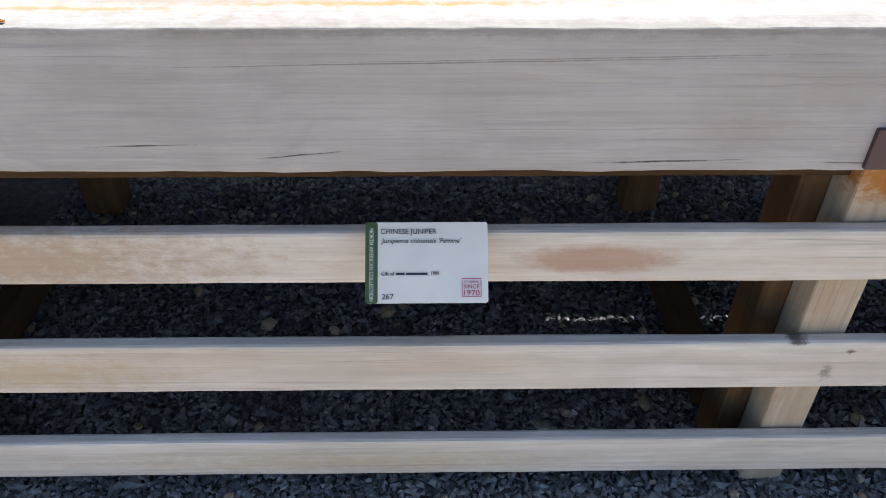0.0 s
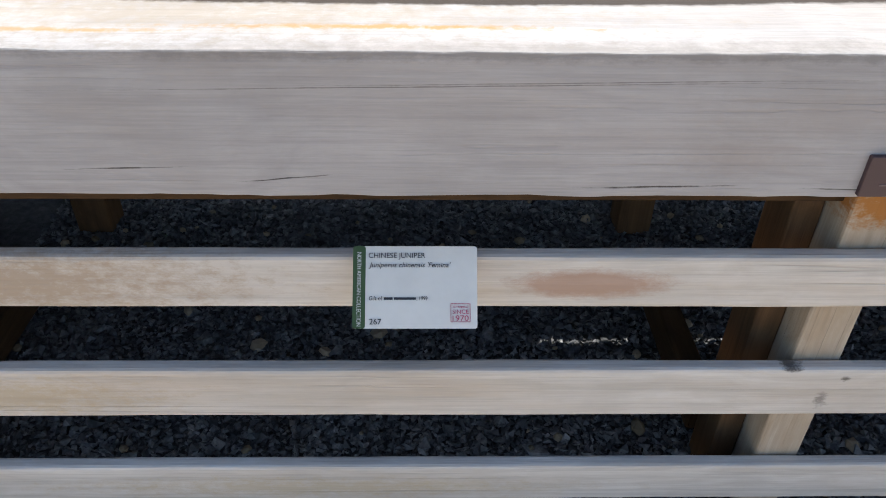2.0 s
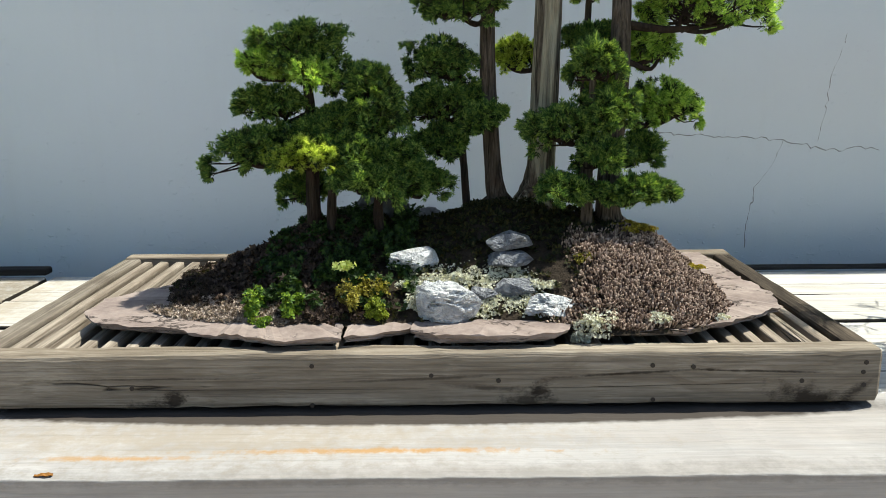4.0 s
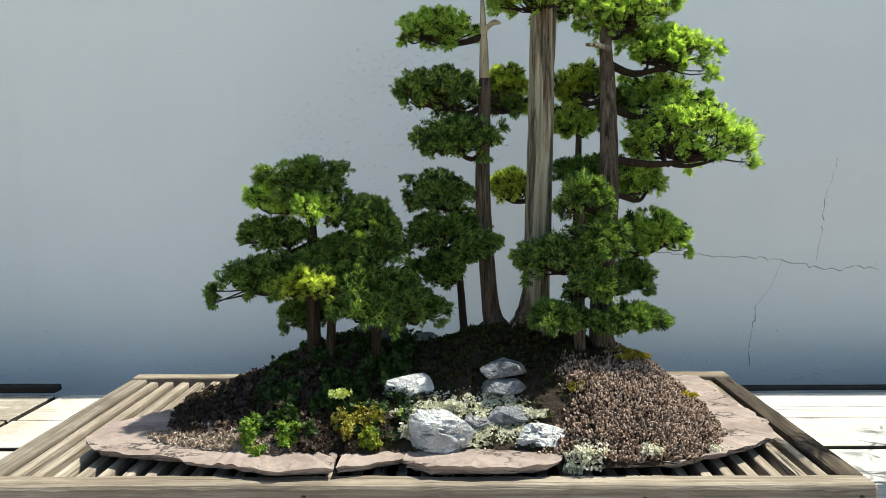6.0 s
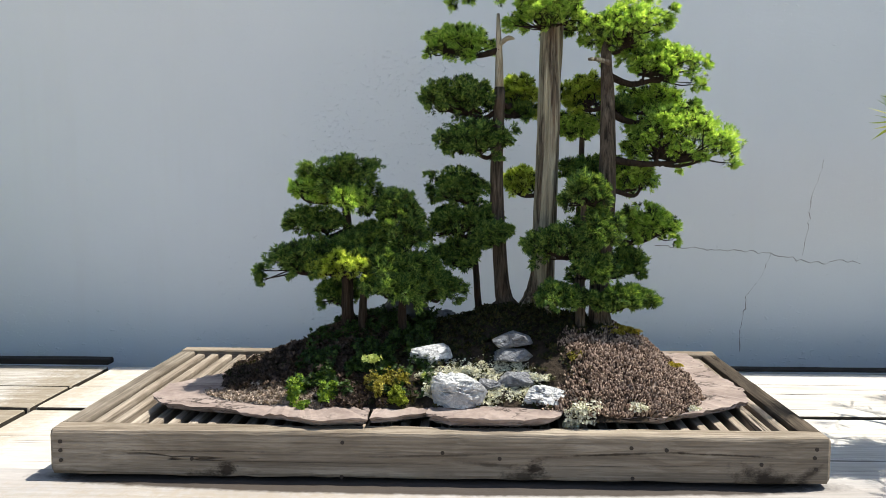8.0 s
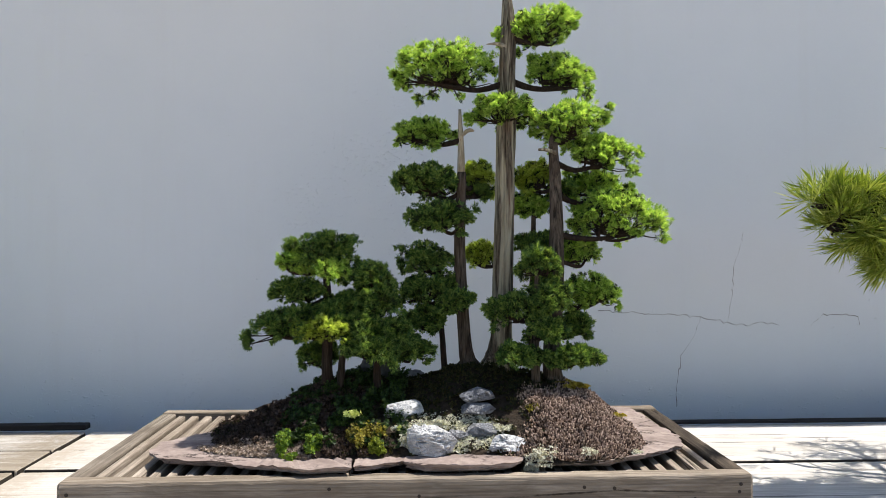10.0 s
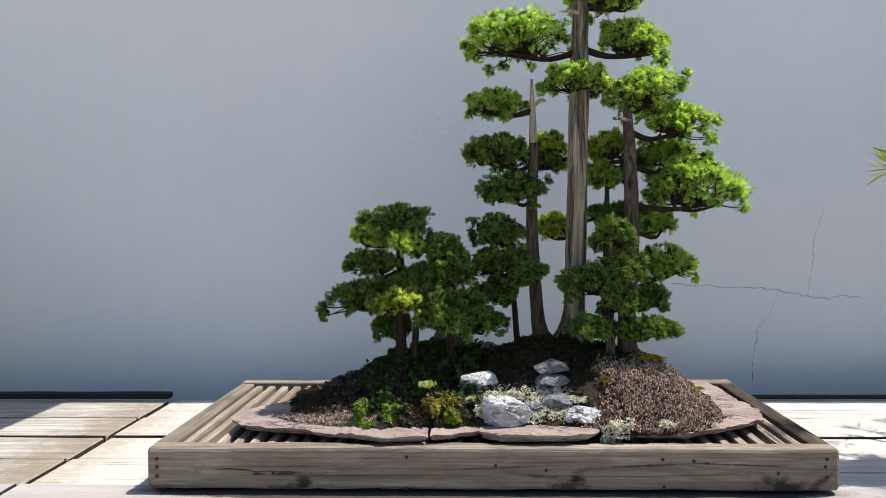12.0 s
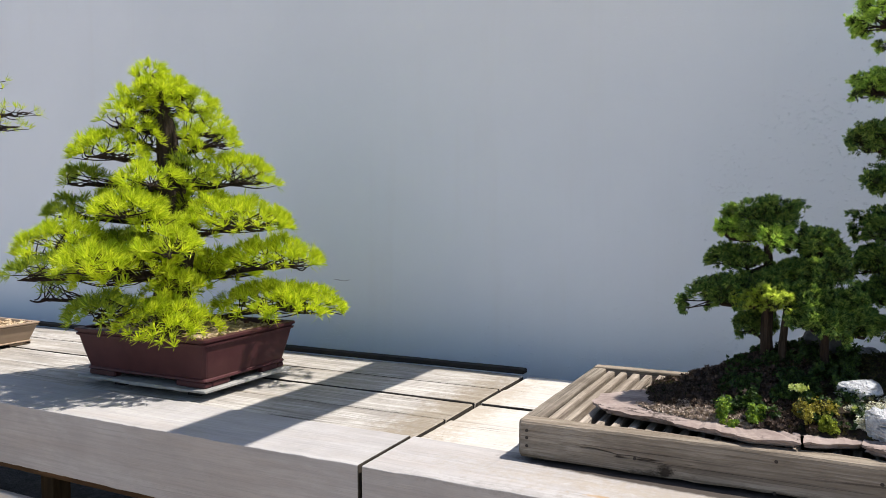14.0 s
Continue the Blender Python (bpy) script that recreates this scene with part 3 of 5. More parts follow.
wall = tagged(mesh("wall_north", *board((-9, WALL_Y, -0.1), (9, WALL_Y + 0.2, 2.61), 0, 0.01, 0.0, 2.0), PLASTER),
              "pale blue-grey painted plaster wall with fine cracks", "wall", kind="structure")


# cracks are flat ribbons on the wall; their colour stands for recessed shade
def crack(points, width, seed):
    rng = np.random.default_rng(seed)
    points = [(0.03 + (x - 0.03) * 0.918, 1.42 + (z - 1.42) * 0.918) for x, z in points]
    pts = []
    for (x0, z0), (x1, z1) in zip(points[:-1], points[1:]):
        n = max(3, int(math.hypot(x1 - x0, z1 - z0) / 0.012))
        for k in range(n):
            u = k / n
            pts.append((x0 + (x1 - x0) * u + rng.normal(0, 0.0022), z0 + (z1 - z0) * u + rng.normal(0, 0.0032)))
    v, f = [], []
    for k, (x, z) in enumerate(pts):
        w = width * rng.uniform(0.35, 1.0) * 0.5
        v += [(x - w * 0.5, WALL_Y - 0.0012, z - w), (x + w * 0.5, WALL_Y - 0.0012, z + w)]
        if k:
            f.append([2 * k - 2, 2 * k, 2 * k + 1, 2 * k - 1])
    return v, f


for k, (pts, w) in enumerate([
        ([(0.70, 1.172), (0.93, 1.155), (1.085, 1.146), (1.17, 1.128), (1.245, 1.112), (1.31, 1.12), (1.40, 1.118)], 0.0029),
        ([(1.085, 1.146), (1.06, 1.07), (1.013, 1.006), (1.00, 0.93), (0.992, 0.86), (0.995, 0.80)], 0.0055),
        ([(1.245, 1.46), (1.236, 1.41), (1.210, 1.34), (1.205, 1.24), (1.190, 1.125)], 0.0055),
        ([(1.50, 1.12), (1.58, 1.155), (1.68, 1.145), (1.70, 1.10)], 0.0034),
        ([(-2.08, 1.10), (-2.03, 1.095), (-1.98, 1.098)], 0.003)]):
    part("crack", crack(pts, w, k), CRACK, wall, "hairline crack in the paint, drawn as a dark ribbon")

# unseen ground, added in front to bounce warm light onto the benches
bounce_v = [(-60, -40, 0.004), (60, -40, 0.004), (60, -0.10, 0.004), (-60, -0.10, 0.004)]
tagged(mesh("pavement", bounce_v, [[0, 1, 2, 3]], BOUNCE_GRIT), "unseen tan ground added to bounce light onto the benches", "path", kind="structure")

# a timber above the wall, out of sight, whose shade crosses the bench
BEAM_Z = 2.61
beam_x = -1.412 + (BEAM_Z + 0.07 - DECK) * SUN.x / SUN.z
pergola = thing("pergola_beam", (beam_x, 0, 0), "grey timber pergola beam resting on the wall and a post", "beam", kind="structure")
part("beam", board((beam_x - 0.095, -2.75, BEAM_Z), (beam_x + 0.095, WALL_Y + 0.3, BEAM_Z + 0.14), 1, 0.006, 0.0005, 0.4, 5), GREY_WOOD, pergola)
part("post", board((beam_x - 0.07, -2.72, 0.0), (beam_x + 0.07, -2.58, BEAM_Z), 2, 0.006, 0.0005, 0.4, 6), GREY_WOOD, pergola)


# ---- display benches ----
def bench(x0, x1, leg_xs, batten, seed, deck, label):
    b = thing("display_bench", ((x0 + x1) / 2, 0.5, 0), label, "bench", "display benches")
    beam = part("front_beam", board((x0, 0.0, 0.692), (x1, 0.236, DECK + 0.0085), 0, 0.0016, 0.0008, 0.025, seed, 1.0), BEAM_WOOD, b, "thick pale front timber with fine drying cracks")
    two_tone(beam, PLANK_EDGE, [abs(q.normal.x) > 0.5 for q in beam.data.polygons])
    edges = [0.243, 0.437, 0.624, 0.812, 1.03]
    rng = np.random.default_rng(seed)
    for k in range(4):
        dz = rng.uniform(-0.003, 0.002)
        dx = rng.uniform(0.0, 0.006)
        plank = part("plank", board((x0 + dx, edges[k], DECK - 0.030 + dz), (x1 - dx, edges[k + 1] - rng.uniform(0.008, 0.012), DECK + dz), 0, 0.004, 0.0005, 0.06, seed + 3 + k, 0.5), deck, b)
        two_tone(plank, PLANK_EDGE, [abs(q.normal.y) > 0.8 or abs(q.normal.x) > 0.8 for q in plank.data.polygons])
    if batten:
        part("back_batten", board((batten[0], 1.012, DECK + 0.003), (batten[1], 1.05, DECK + batten[2]), 0, 0.003, 0.0005, 0.08, seed + 9), BLACK_WOOD, b, "black timber strip along the back edge")
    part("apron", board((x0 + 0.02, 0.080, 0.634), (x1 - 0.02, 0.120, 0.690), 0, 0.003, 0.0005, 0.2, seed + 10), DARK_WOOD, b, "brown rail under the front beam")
    # back board, made deep to block light from behind the bench
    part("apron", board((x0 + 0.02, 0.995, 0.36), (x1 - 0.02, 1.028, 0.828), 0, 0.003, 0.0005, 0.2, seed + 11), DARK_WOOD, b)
    for k, (z, low) in enumerate(((0.580, 0.494), (0.374, 0.276), (0.153, 0.065))):
        part("rail", board((x0 + 0.004, 0.030, low), (x1 - 0.004, 0.054, z), 0, 0.005, 0.0004, 0.06, seed + 20 + k, 0.25), RAIL_WOOD, b, "pale horizontal rail with brown grain")
    for k, lx in enumerate(leg_xs):
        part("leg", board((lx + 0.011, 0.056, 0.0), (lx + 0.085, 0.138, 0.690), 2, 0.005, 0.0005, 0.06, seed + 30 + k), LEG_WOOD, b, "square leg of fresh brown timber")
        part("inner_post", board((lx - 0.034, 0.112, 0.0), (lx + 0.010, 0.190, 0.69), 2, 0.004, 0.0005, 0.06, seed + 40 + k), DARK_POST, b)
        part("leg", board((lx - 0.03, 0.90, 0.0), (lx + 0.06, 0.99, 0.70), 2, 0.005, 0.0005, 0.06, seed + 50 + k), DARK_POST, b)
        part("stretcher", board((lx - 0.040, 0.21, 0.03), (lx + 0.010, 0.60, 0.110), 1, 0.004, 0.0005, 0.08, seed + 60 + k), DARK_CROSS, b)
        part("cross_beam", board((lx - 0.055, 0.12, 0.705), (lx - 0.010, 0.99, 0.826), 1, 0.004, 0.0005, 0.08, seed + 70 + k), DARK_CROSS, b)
    return b


bench(-0.957, 3.2, (-0.88, 0.545, 2.05), (0.25, 3.2, 0.009), 100, PALE_DECK, "weathered pale timber display bench with three open rails below")
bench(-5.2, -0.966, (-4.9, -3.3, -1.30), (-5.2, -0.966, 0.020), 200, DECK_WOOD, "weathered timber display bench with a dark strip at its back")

# dark plaque on the front beam
plaque = thing("plaque", (0.60, -0.003, 0.72), "small dark brown plaque screwed to the front beam", "plaque")
plate = part("plate", board((0.513, -0.007, 0.697), (0.69, 0.001, 0.750), 0, 0.001, 0.0, 0.1), PLAQUE, plaque)
for a, b2 in ((0.533, 0.556), (0.559, 0.590), (0.594, 0.668)):
    part("lettering", board((a, -0.0078, 0.712), (b2, -0.0066, 0.7145), 0, 0.0004, 0.0, 0.1), PLAQUE_INK, plate, "worn unreadable lettering")

# ---- the sign ----
SIGN = Matrix.Translation((-0.006, -0.012, 0.564)) @ Matrix.Rotation(radians(-44.0), 4, "X")
SIGN_W, SIGN_H = 0.156, 0.1035
sign = thing("plant_sign", (-0.006, -0.012, 0.564), "white plant sign with a green band fixed to the rail", "sign")


def on_sign(x0, x1, z0, z1, depth0, depth1, round_to=0.0):
    """A flat plate on the sign: x to the right, z up the face, depth out of it."""
    v, f = [], []
    ring = []
    n = 5 if round_to else 1
    for cx, cz, a0 in ((x1, z1, 0), (x0, z1, 90), (x0, z0, 180), (x1, z0, 270)):
        sx, sz = (1 if cx == x1 else -1), (1 if cz == z1 else -1)
        for k in range(n):
            a = radians(a0 + (90 * k / (n - 1) if n > 1 else 45))
            if round_to:
                ring.append((cx - sx * round_to + round_to * math.cos(a), cz - sz * round_to + round_to * math.sin(a)))
            else:
                ring.append((cx, cz))
    m = len(ring)
    for d in (depth0, depth1):
        v += [tuple(SIGN @ Vector((x, -d, z))) for x, z in ring]
    f = [list(range(m))[::-1], list(range(m, 2 * m))] + [[k, (k + 1) % m, m + (k + 1) % m, m + k] for k in range(m)]
    f = [q[::-1] for q in f]
    return v, f


def lettering(name, text, x, z, height, material, spin=0.0, slant=0.0, width=None, bold=0.0, on=None):
    cu = bpy.data.curves.new(name, "FONT")
    cu.body, cu.size, cu.shear, cu.offset = text, height, slant, bold
    cu.extrude = 0.0002
    tmp = new(name, cu)
    bpy.context.view_layer.update()
    data = bpy.data.meshes.new_from_object(tmp.evaluated_get(bpy.context.evaluated_depsgraph_get()))
    bpy.data.objects.remove(tmp)
    co = np.zeros(len(data.vertices) * 3)
    data.vertices.foreach_get("co", co)
    co = co.reshape(-1, 3)
    faces = [list(p.vertices) for p in data.polygons]
    bpy.data.meshes.remove(data)
    co[:, 0] -= co[:, 0].min()
    if width:
        co[:, 0] *= width / co[:, 0].max()
    s = radians(spin)
    v = [SIGN @ Vector((x + p[0] * math.cos(s) - p[1] * math.sin(s), -(0.0034 + p[2]), z + p[0] * math.sin(s) + p[1] * math.cos(s))) for p in co]
    return part(name, ([tuple(q) for q in v], faces), material, on or panel)


hw, hh = SIGN_W / 2, SIGN_H / 2
panel = part("panel", on_sign(-hw, hw, -hh, hh, 0.0, 0.0025, 0.003), SIGN_WHITE, sign, "white printed panel with rounded corners")
band = part("side_band", on_sign(-hw, -hw + 0.0158, -hh, hh, 0.0026, 0.0030, 0.003), SIGN_GREEN, sign, "dark green side band")
lettering("lettering", "NORTH AMERICAN COLLECTION", -hw + 0.0052, hh - 0.0082, 0.0076, SIGN_WHITE, -90, 0, 0.0925, on=band)
lettering("lettering", "CHINESE JUNIPER", -hw + 0.0195, hh - 0.0150, 0.0095, SIGN_BLACK, 0, 0, 0.0712)
lettering("lettering", "Juniperus chinensis 'Femina'", -hw + 0.0198, hh - 0.0268, 0.0088, SIGN_BLACK, 0, 0.25, 0.103)
lettering("lettering", "Gift of", -hw + 0.0205, -hh + 0.0352, 0.0072, SIGN_BLACK, 0, 0, 0.0165)
for a, b2 in ((0.0390, 0.0500), (0.0515, 0.0790)):
    part("text_bar", on_sign(-hw + a, -hw + b2, -hh + 0.0358, -hh + 0.0388, 0.0031, 0.0034), SIGN_BLACK, panel)
lettering("lettering", ", 1999", -hw + 0.0800, -hh + 0.0352, 0.0072, SIGN_BLACK, 0, 0, 0.0135)
lettering("lettering", "267", -hw + 0.0212, -hh + 0.0052, 0.0098, SIGN_BLACK, 0, 0, 0.0148)
bx0, bx1, bz0, bz1, bw = hw - 0.0335, hw - 0.0088, -hh + 0.0080, -hh + 0.0312, 0.0007
for a in ((bx0, bx1, bz0, bz0 + bw), (bx0, bx1, bz1 - bw, bz1), (bx0, bx0 + bw, bz0 + bw, bz1 - bw), (bx1 - bw, bx1, bz0 + bw, bz1 - bw)):
    part("stamp_border", on_sign(*a, 0.0031, 0.0035), SIGN_RED, panel, "red stamp border")
lettering("lettering", "IN TRAINING", bx0 + 0.0028, bz1 - 0.0056, 0.0036, SIGN_RED, 0, 0, 0.0192)
lettering("lettering", "SINCE", bx0 + 0.0024, bz1 - 0.0128, 0.0074, SIGN_RED, 0, 0, 0.0200)
lettering("lettering", "1970", bx0 + 0.0024, bz1 - 0.0216, 0.0098, SIGN_RED, 0, 0, 0.0200)

# ---- the slatted tray ----
TX0, TX1, TY0, TY1, TZ = -0.668, 0.694, 0.190, 0.838, 0.960
tray = thing("slatted_tray", (0, 0.52, DECK), "old grey timber tray with a slatted floor on the bench", "tray")
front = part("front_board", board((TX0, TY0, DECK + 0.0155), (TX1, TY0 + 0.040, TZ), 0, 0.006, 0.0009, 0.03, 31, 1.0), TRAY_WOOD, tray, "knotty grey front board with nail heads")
part("back_board", board((TX0, TY1 - 0.040, DECK + 0.006), (TX1, TY1, TZ), 0, 0.004, 0.0005, 0.04, 32), TRAY_WOOD, tray)
part("side_board", board((TX0, TY0 + 0.0415, DECK + 0.006), (TX0 + 0.040, TY1 - 0.0415, TZ - 0.002), 1, 0.004, 0.0005, 0.04, 33), TRAY_SIDE, tray)
part("side_board", board((TX1 - 0.040, TY0 + 0.0415, DECK + 0.006), (TX1, TY1 - 0.0415, TZ - 0.002), 1, 0.004, 0.0008, 0.04, 34, 0.8), TRAY_DARK, tray, "dark weathered side board")
for y in (0.34, 0.66):
    part("bearer", board((TX0 + 0.042, y, DECK + 0.001), (TX1 - 0.042, y + 0.04, TZ - 0.0565), 0, 0.003, 0.0008, 0.1, 35), TRAY_WOOD, tray)
pitch = 0.0358
slat_mesh = None
n_slats = int((TX1 - TX0 - 0.09) / pitch)
rng = np.random.default_rng(7)
for k in range(n_slats + 1):
    x = TX0 + 0.046 + k * pitch
    if slat_mesh is None:
        first = part("slat", board((x, TY0 + 0.0425, TZ - 0.055), (x + 0.0185, TY1 - 0.0425, TZ - 0.008), 1, 0.0025, 0.0006, 0.06, 36), SLAT_WOOD, tray)
        slat_mesh, x_first = first.data, x
    else:
        ob = new("slat", slat_mesh)
        ob.parent, ob.location = tray, (x - x_first + rng.normal(0, 0.0012), 0, rng.normal(0, 0.0008))


def nail(x, z, r=0.0036):
    ring = [(x + r * math.cos(a), TY0 - 0.0012, z + r * math.sin(a)) for a in np.linspace(0, 2 * math.pi, 9)[:-1]]
    back = [(p[0], TY0 + 0.002, p[2]) for p in ring]
    return ring + back, [list(range(8))] + [[k, 8 + k, 8 + (k + 1) % 8, (k + 1) % 8] for k in range(8)]


for x, z in ((-0.412, 0.908), (0.129, 0.916), (0.576, 0.912), (0.358, 0.884), (-0.147, 0.879), (-0.145, 0.941), (-0.648, 0.920), (-0.648, 0.902), (-0.648, 0.936),
             (0.355, 0.938), (0.665, 0.925), (0.668, 0.905), (0.668, 0.940), (0.03, 0.925), (0.415, 0.935)):
    part("nail_head", nail(x, z), RUST, front)


# ---- the slate slab ----
def slab(points, z0, z1, seed, steps=6):
    """A split slate with a broken edge: outline points as x, y."""
    rng = np.random.default_rng(seed)
    ring = []
    for (a, b2) in zip(points, points[1:] + points[:1]):
        n = max(2, int(math.hypot(b2[0] - a[0], b2[1] - a[1]) / 0.012))
        for k in range(n):
            u = k / n
            ring.append((a[0] + (b2[0] - a[0]) * u, a[1] + (b2[1] - a[1]) * u))
    ring = np.array(ring)
    m = len(ring)
    cen = ring.mean(axis=0)
    jit = np.convolve(np.tile(rng.normal(0, 1, m), 3), np.ones(5) / 5, "same")[m:2 * m]
    out = (ring - cen) / np.linalg.norm(ring - cen, axis=1, keepdims=True)
    ring = ring + out * (0.006 * jit + 0.0015 * rng.normal(0, 1, m))[:, None]
    layers = []
    for lv, inset in ((z0, 0.022), (z0 + 0.30 * (z1 - z0), 0.016), (z0 + 0.38 * (z1 - z0), 0.009), (z0 + 0.56 * (z1 - z0), 0.011), (z0 + 0.64 * (z1 - z0), 0.004), (z0 + 0.88 * (z1 - z0), 0.0025), (z1, 0.0005)):
        wob = np.convolve(rng.normal(0, 0.004, m), np.ones(5) / 5, "same")
        p = ring - out * (inset + wob)[:, None]
        layers.append(np.column_stack([p, np.full(m, lv) + (rng.normal(0, 0.0011, m) if lv > z0 else 0)]))
    faces = []
    for k in range(len(layers) - 1):
        for j in range(m):
            faces.append([k * m + j, k * m + (j + 1) % m, (k + 1) * m + (j + 1) % m, (k + 1) * m + j])
    v = np.concatenate(layers + [np.array([[*cen, z1 + 0.001]]), np.array([[*cen, z0]])])
    top, bot = len(v) - 2, len(v) - 1
    last = (len(layers) - 1) * m
    for j in range(m):
        faces.append([last + j, last + (j + 1) % m, top])
        faces.append([(j + 1) % m, j, bot])
    return v, faces


SLAB_Z = 0.978
for k, (x, y) in enumerate([(-0.44, 0.36), (-0.18, 0.29), (-0.18, 0.6), (0.0, 0.3), (0.03, 0.6), (0.14, 0.27), (0.36, 0.33), (0.54, 0.40), (0.50, 0.66), (0.30, 0.62)]):
    v, f = board((x - 0.03, y - 0.012, TZ - 0.0085), (x + 0.03, y + 0.012, TZ + 0.0035), 0, 0.002, 0.0004, 0.05, 45 + k)
    tagged(mesh("spacer_block", v, f, BLACK_WOOD, at=(x, y, TZ - 0.0085)), "small dark wooden block between slats and slate", "block", "blocks under the slate")
slab_group = "slate pieces under the planting"
for k, (pts, label) in enumerate([
        ([(-0.105, 0.212), (-0.20, 0.204), (-0.33, 0.236), (-0.40, 0.262), (-0.50, 0.292), (-0.548, 0.345), (-0.545, 0.42), (-0.45, 0.52), (-0.36, 0.66), (-0.10, 0.70)], "broad reddish slate slab with a broken front edge"),
        ([(-0.100, 0.214), (-0.10, 0.70), (0.10, 0.70), (0.02, 0.33), (-0.004, 0.246), (-0.03, 0.236)], "reddish slate slab beside a crack"),
        ([(-0.001, 0.236), (0.04, 0.214), (0.10, 0.206), (0.17, 0.208), (0.225, 0.224), (0.247, 0.262), (0.235, 0.31), (0.12, 0.36), (0.025, 0.33)], "thick layered slate slab under the white stones"),
        ([(0.27, 0.30), (0.31, 0.236), (0.42, 0.232), (0.52, 0.285), (0.612, 0.342), (0.628, 0.42), (0.605, 0.56), (0.60, 0.73), (0.45, 0.765), (0.14, 0.72), (0.20, 0.40)], "pale reddish slate slab under the brown sedum")]):
    v, f = slab([(x, y - 0.002 * (y < 0.33)) for x, y in pts], TZ + 0.002, SLAB_Z if k != 2 else SLAB_Z + 0.003, 50 + k)
    tagged(mesh("slate_slab", v, f, SLATE, at=(np.mean(v[:, 0]), np.mean(v[:, 1]), TZ + 0.002)), label, "slate slab", slab_group)


# ---- the planted mound ----
RIDGE_X = [-0.475, -0.40, -0.335, -0.26, -0.20, -0.12, -0.03, 0.05, 0.11, 0.20, 0.30, 0.385, 0.44, 0.49, 0.535]
RIDGE_H = [0.0, 0.012, 0.036, 0.072, 0.106, 0.124, 0.114, 0.124, 0.145, 0.152, 0.132, 0.112, 0.082, 0.040, 0.0]


def ground_height(x, y):
    """Height of the planted mound over the slate."""
    ridge = float(np.interp(x, RIDGE_X, RIDGE_H))
    y0 = float(np.interp(x, [-0.50, -0.40, -0.20, 0.0, 0.18, 0.31, 0.44, 0.55], [0.345, 0.300, 0.262, 0.258, 0.264, 0.220, 0.236, 0.34]))
    top = 0.525 - 0.03 * abs((x - 0.05) / 0.5)
    if y < top:
        u = max(0.0, (y - y0) / (top - y0))
        bulge = min(1.0, max(0.0, (x - 0.17) / 0.22))
        bulge = bulge * bulge * (3 - 2 * bulge)
        u = u + (math.sin(min(1.0, u) * math.pi / 2) ** 0.86 - u) * bulge
        h = ridge * u
    else:
        h = ridge * max(0.0, 1 - ((y - top) / 0.19) ** 2)
    if h > 0.004:
        h += 0.006 * noise.noise(Vector((x * 22, y * 22, 3.0))) + 0.004 * noise.noise(Vector((x * 60, y * 60, 7.0)))
    return h


def mound_mesh():
    nx, ny = 150, 80
    xs, ys = np.linspace(-0.53, 0.58, nx), np.linspace(0.20, 0.71, ny)
    v, f = [], []
    for y in ys:
        for x in xs:
            v.append((x, y, SLAB_Z - 0.004 + ground_height(x, y)))
    for j in range(ny - 1):
        for i in range(nx - 1):
            q = [j * nx + i, j * nx + i + 1, (j + 1) * nx + i + 1, (j + 1) * nx + i]
            if max(v[k][2] for k in q) > SLAB_Z - 0.001:
                f.append(q)
    return v, f


mv, mf = mound_mesh()
tagged(mesh("planting_mound", mv, mf, SOIL, smooth=True, at=(0.04, 0.44, SLAB_Z)), "dark soil mound built up on the slate", "soil mound", kind="stuff")


def surface(x, y):
    return SLAB_Z - 0.004 + ground_height(x, y)


def cover(name, count, region, size, material, label, seed, lift=0.0, spread=0.7, category="ground cover", tilt=0.0, thin=0.004):
    """Many small sprigs on the mound where region(x, y) holds."""
    rng = np.random.default_rng(seed)
    pos, tries = [], 0
    while len(pos) < count and tries < count * 40:
        tries += 1
        x, y = rng.uniform(-0.50, 0.58), rng.uniform(0.20, 0.68)
        if rng.random() < region(x, y) and ground_height(x, y) > thin:
            clump = 0.5 + 0.9 * noise.noise(Vector((x * 75, y * 75, seed)))
            pos.append((x, y, surface(x, y) + rng.uniform(-0.2, 0.5) * size + lift * max(0.0, clump) * rng.uniform(0.6, 1.3)))
    pos = np.array(pos)
    dirs = np.tile(np.array([0, -0.25, 1.0]), (len(pos), 1)) + rng.normal(0, spread, (len(pos), 3))
    sizes = size * rng.uniform(0.6, 1.3, len(pos))
    v, f = rosettes(pos, dirs, sizes, rng)
    return tagged(mesh(name, v, f, material, at=(float(pos[:, 0].mean()), float(pos[:, 1].mean()), float(pos[:, 2].min()))), label, category, kind="stuff")


def rosettes(pos, dirs, size, rng, leaves=6):
    d, s, n = axes_from(dirs, rng)
    size = np.broadcast_to(np.asarray(size), (len(pos),))[:, None]
    verts = []
    for k in range(leaves):
        a = 2 * math.pi * k / leaves + rng.uniform(-0.4, 0.4)
        out = s * math.cos(a) + n * math.sin(a)
        rise = rng.uniform(0.2, 1.1, (len(pos), 1))
        ld = out + d * rise
        ld /= np.linalg.norm(ld, axis=1, keepdims=True)
        ls = np.cross(ld, d)
        ls /= np.linalg.norm(ls, axis=1, keepdims=True) + 1e-9
        mid = pos + ld * size * 0.55 + d * size * 0.1
        verts.append(np.stack([pos, mid + ls * size * 0.26, pos + ld * size, mid - ls * size * 0.26], axis=1).reshape(-1, 3))
    verts = np.concatenate(verts)
    return verts, np.arange(len(verts)).reshape(-1, 4).tolist()


def soft(x, a, b):
    return min(1.0, max(0.0, (x - a) / (b - a)))


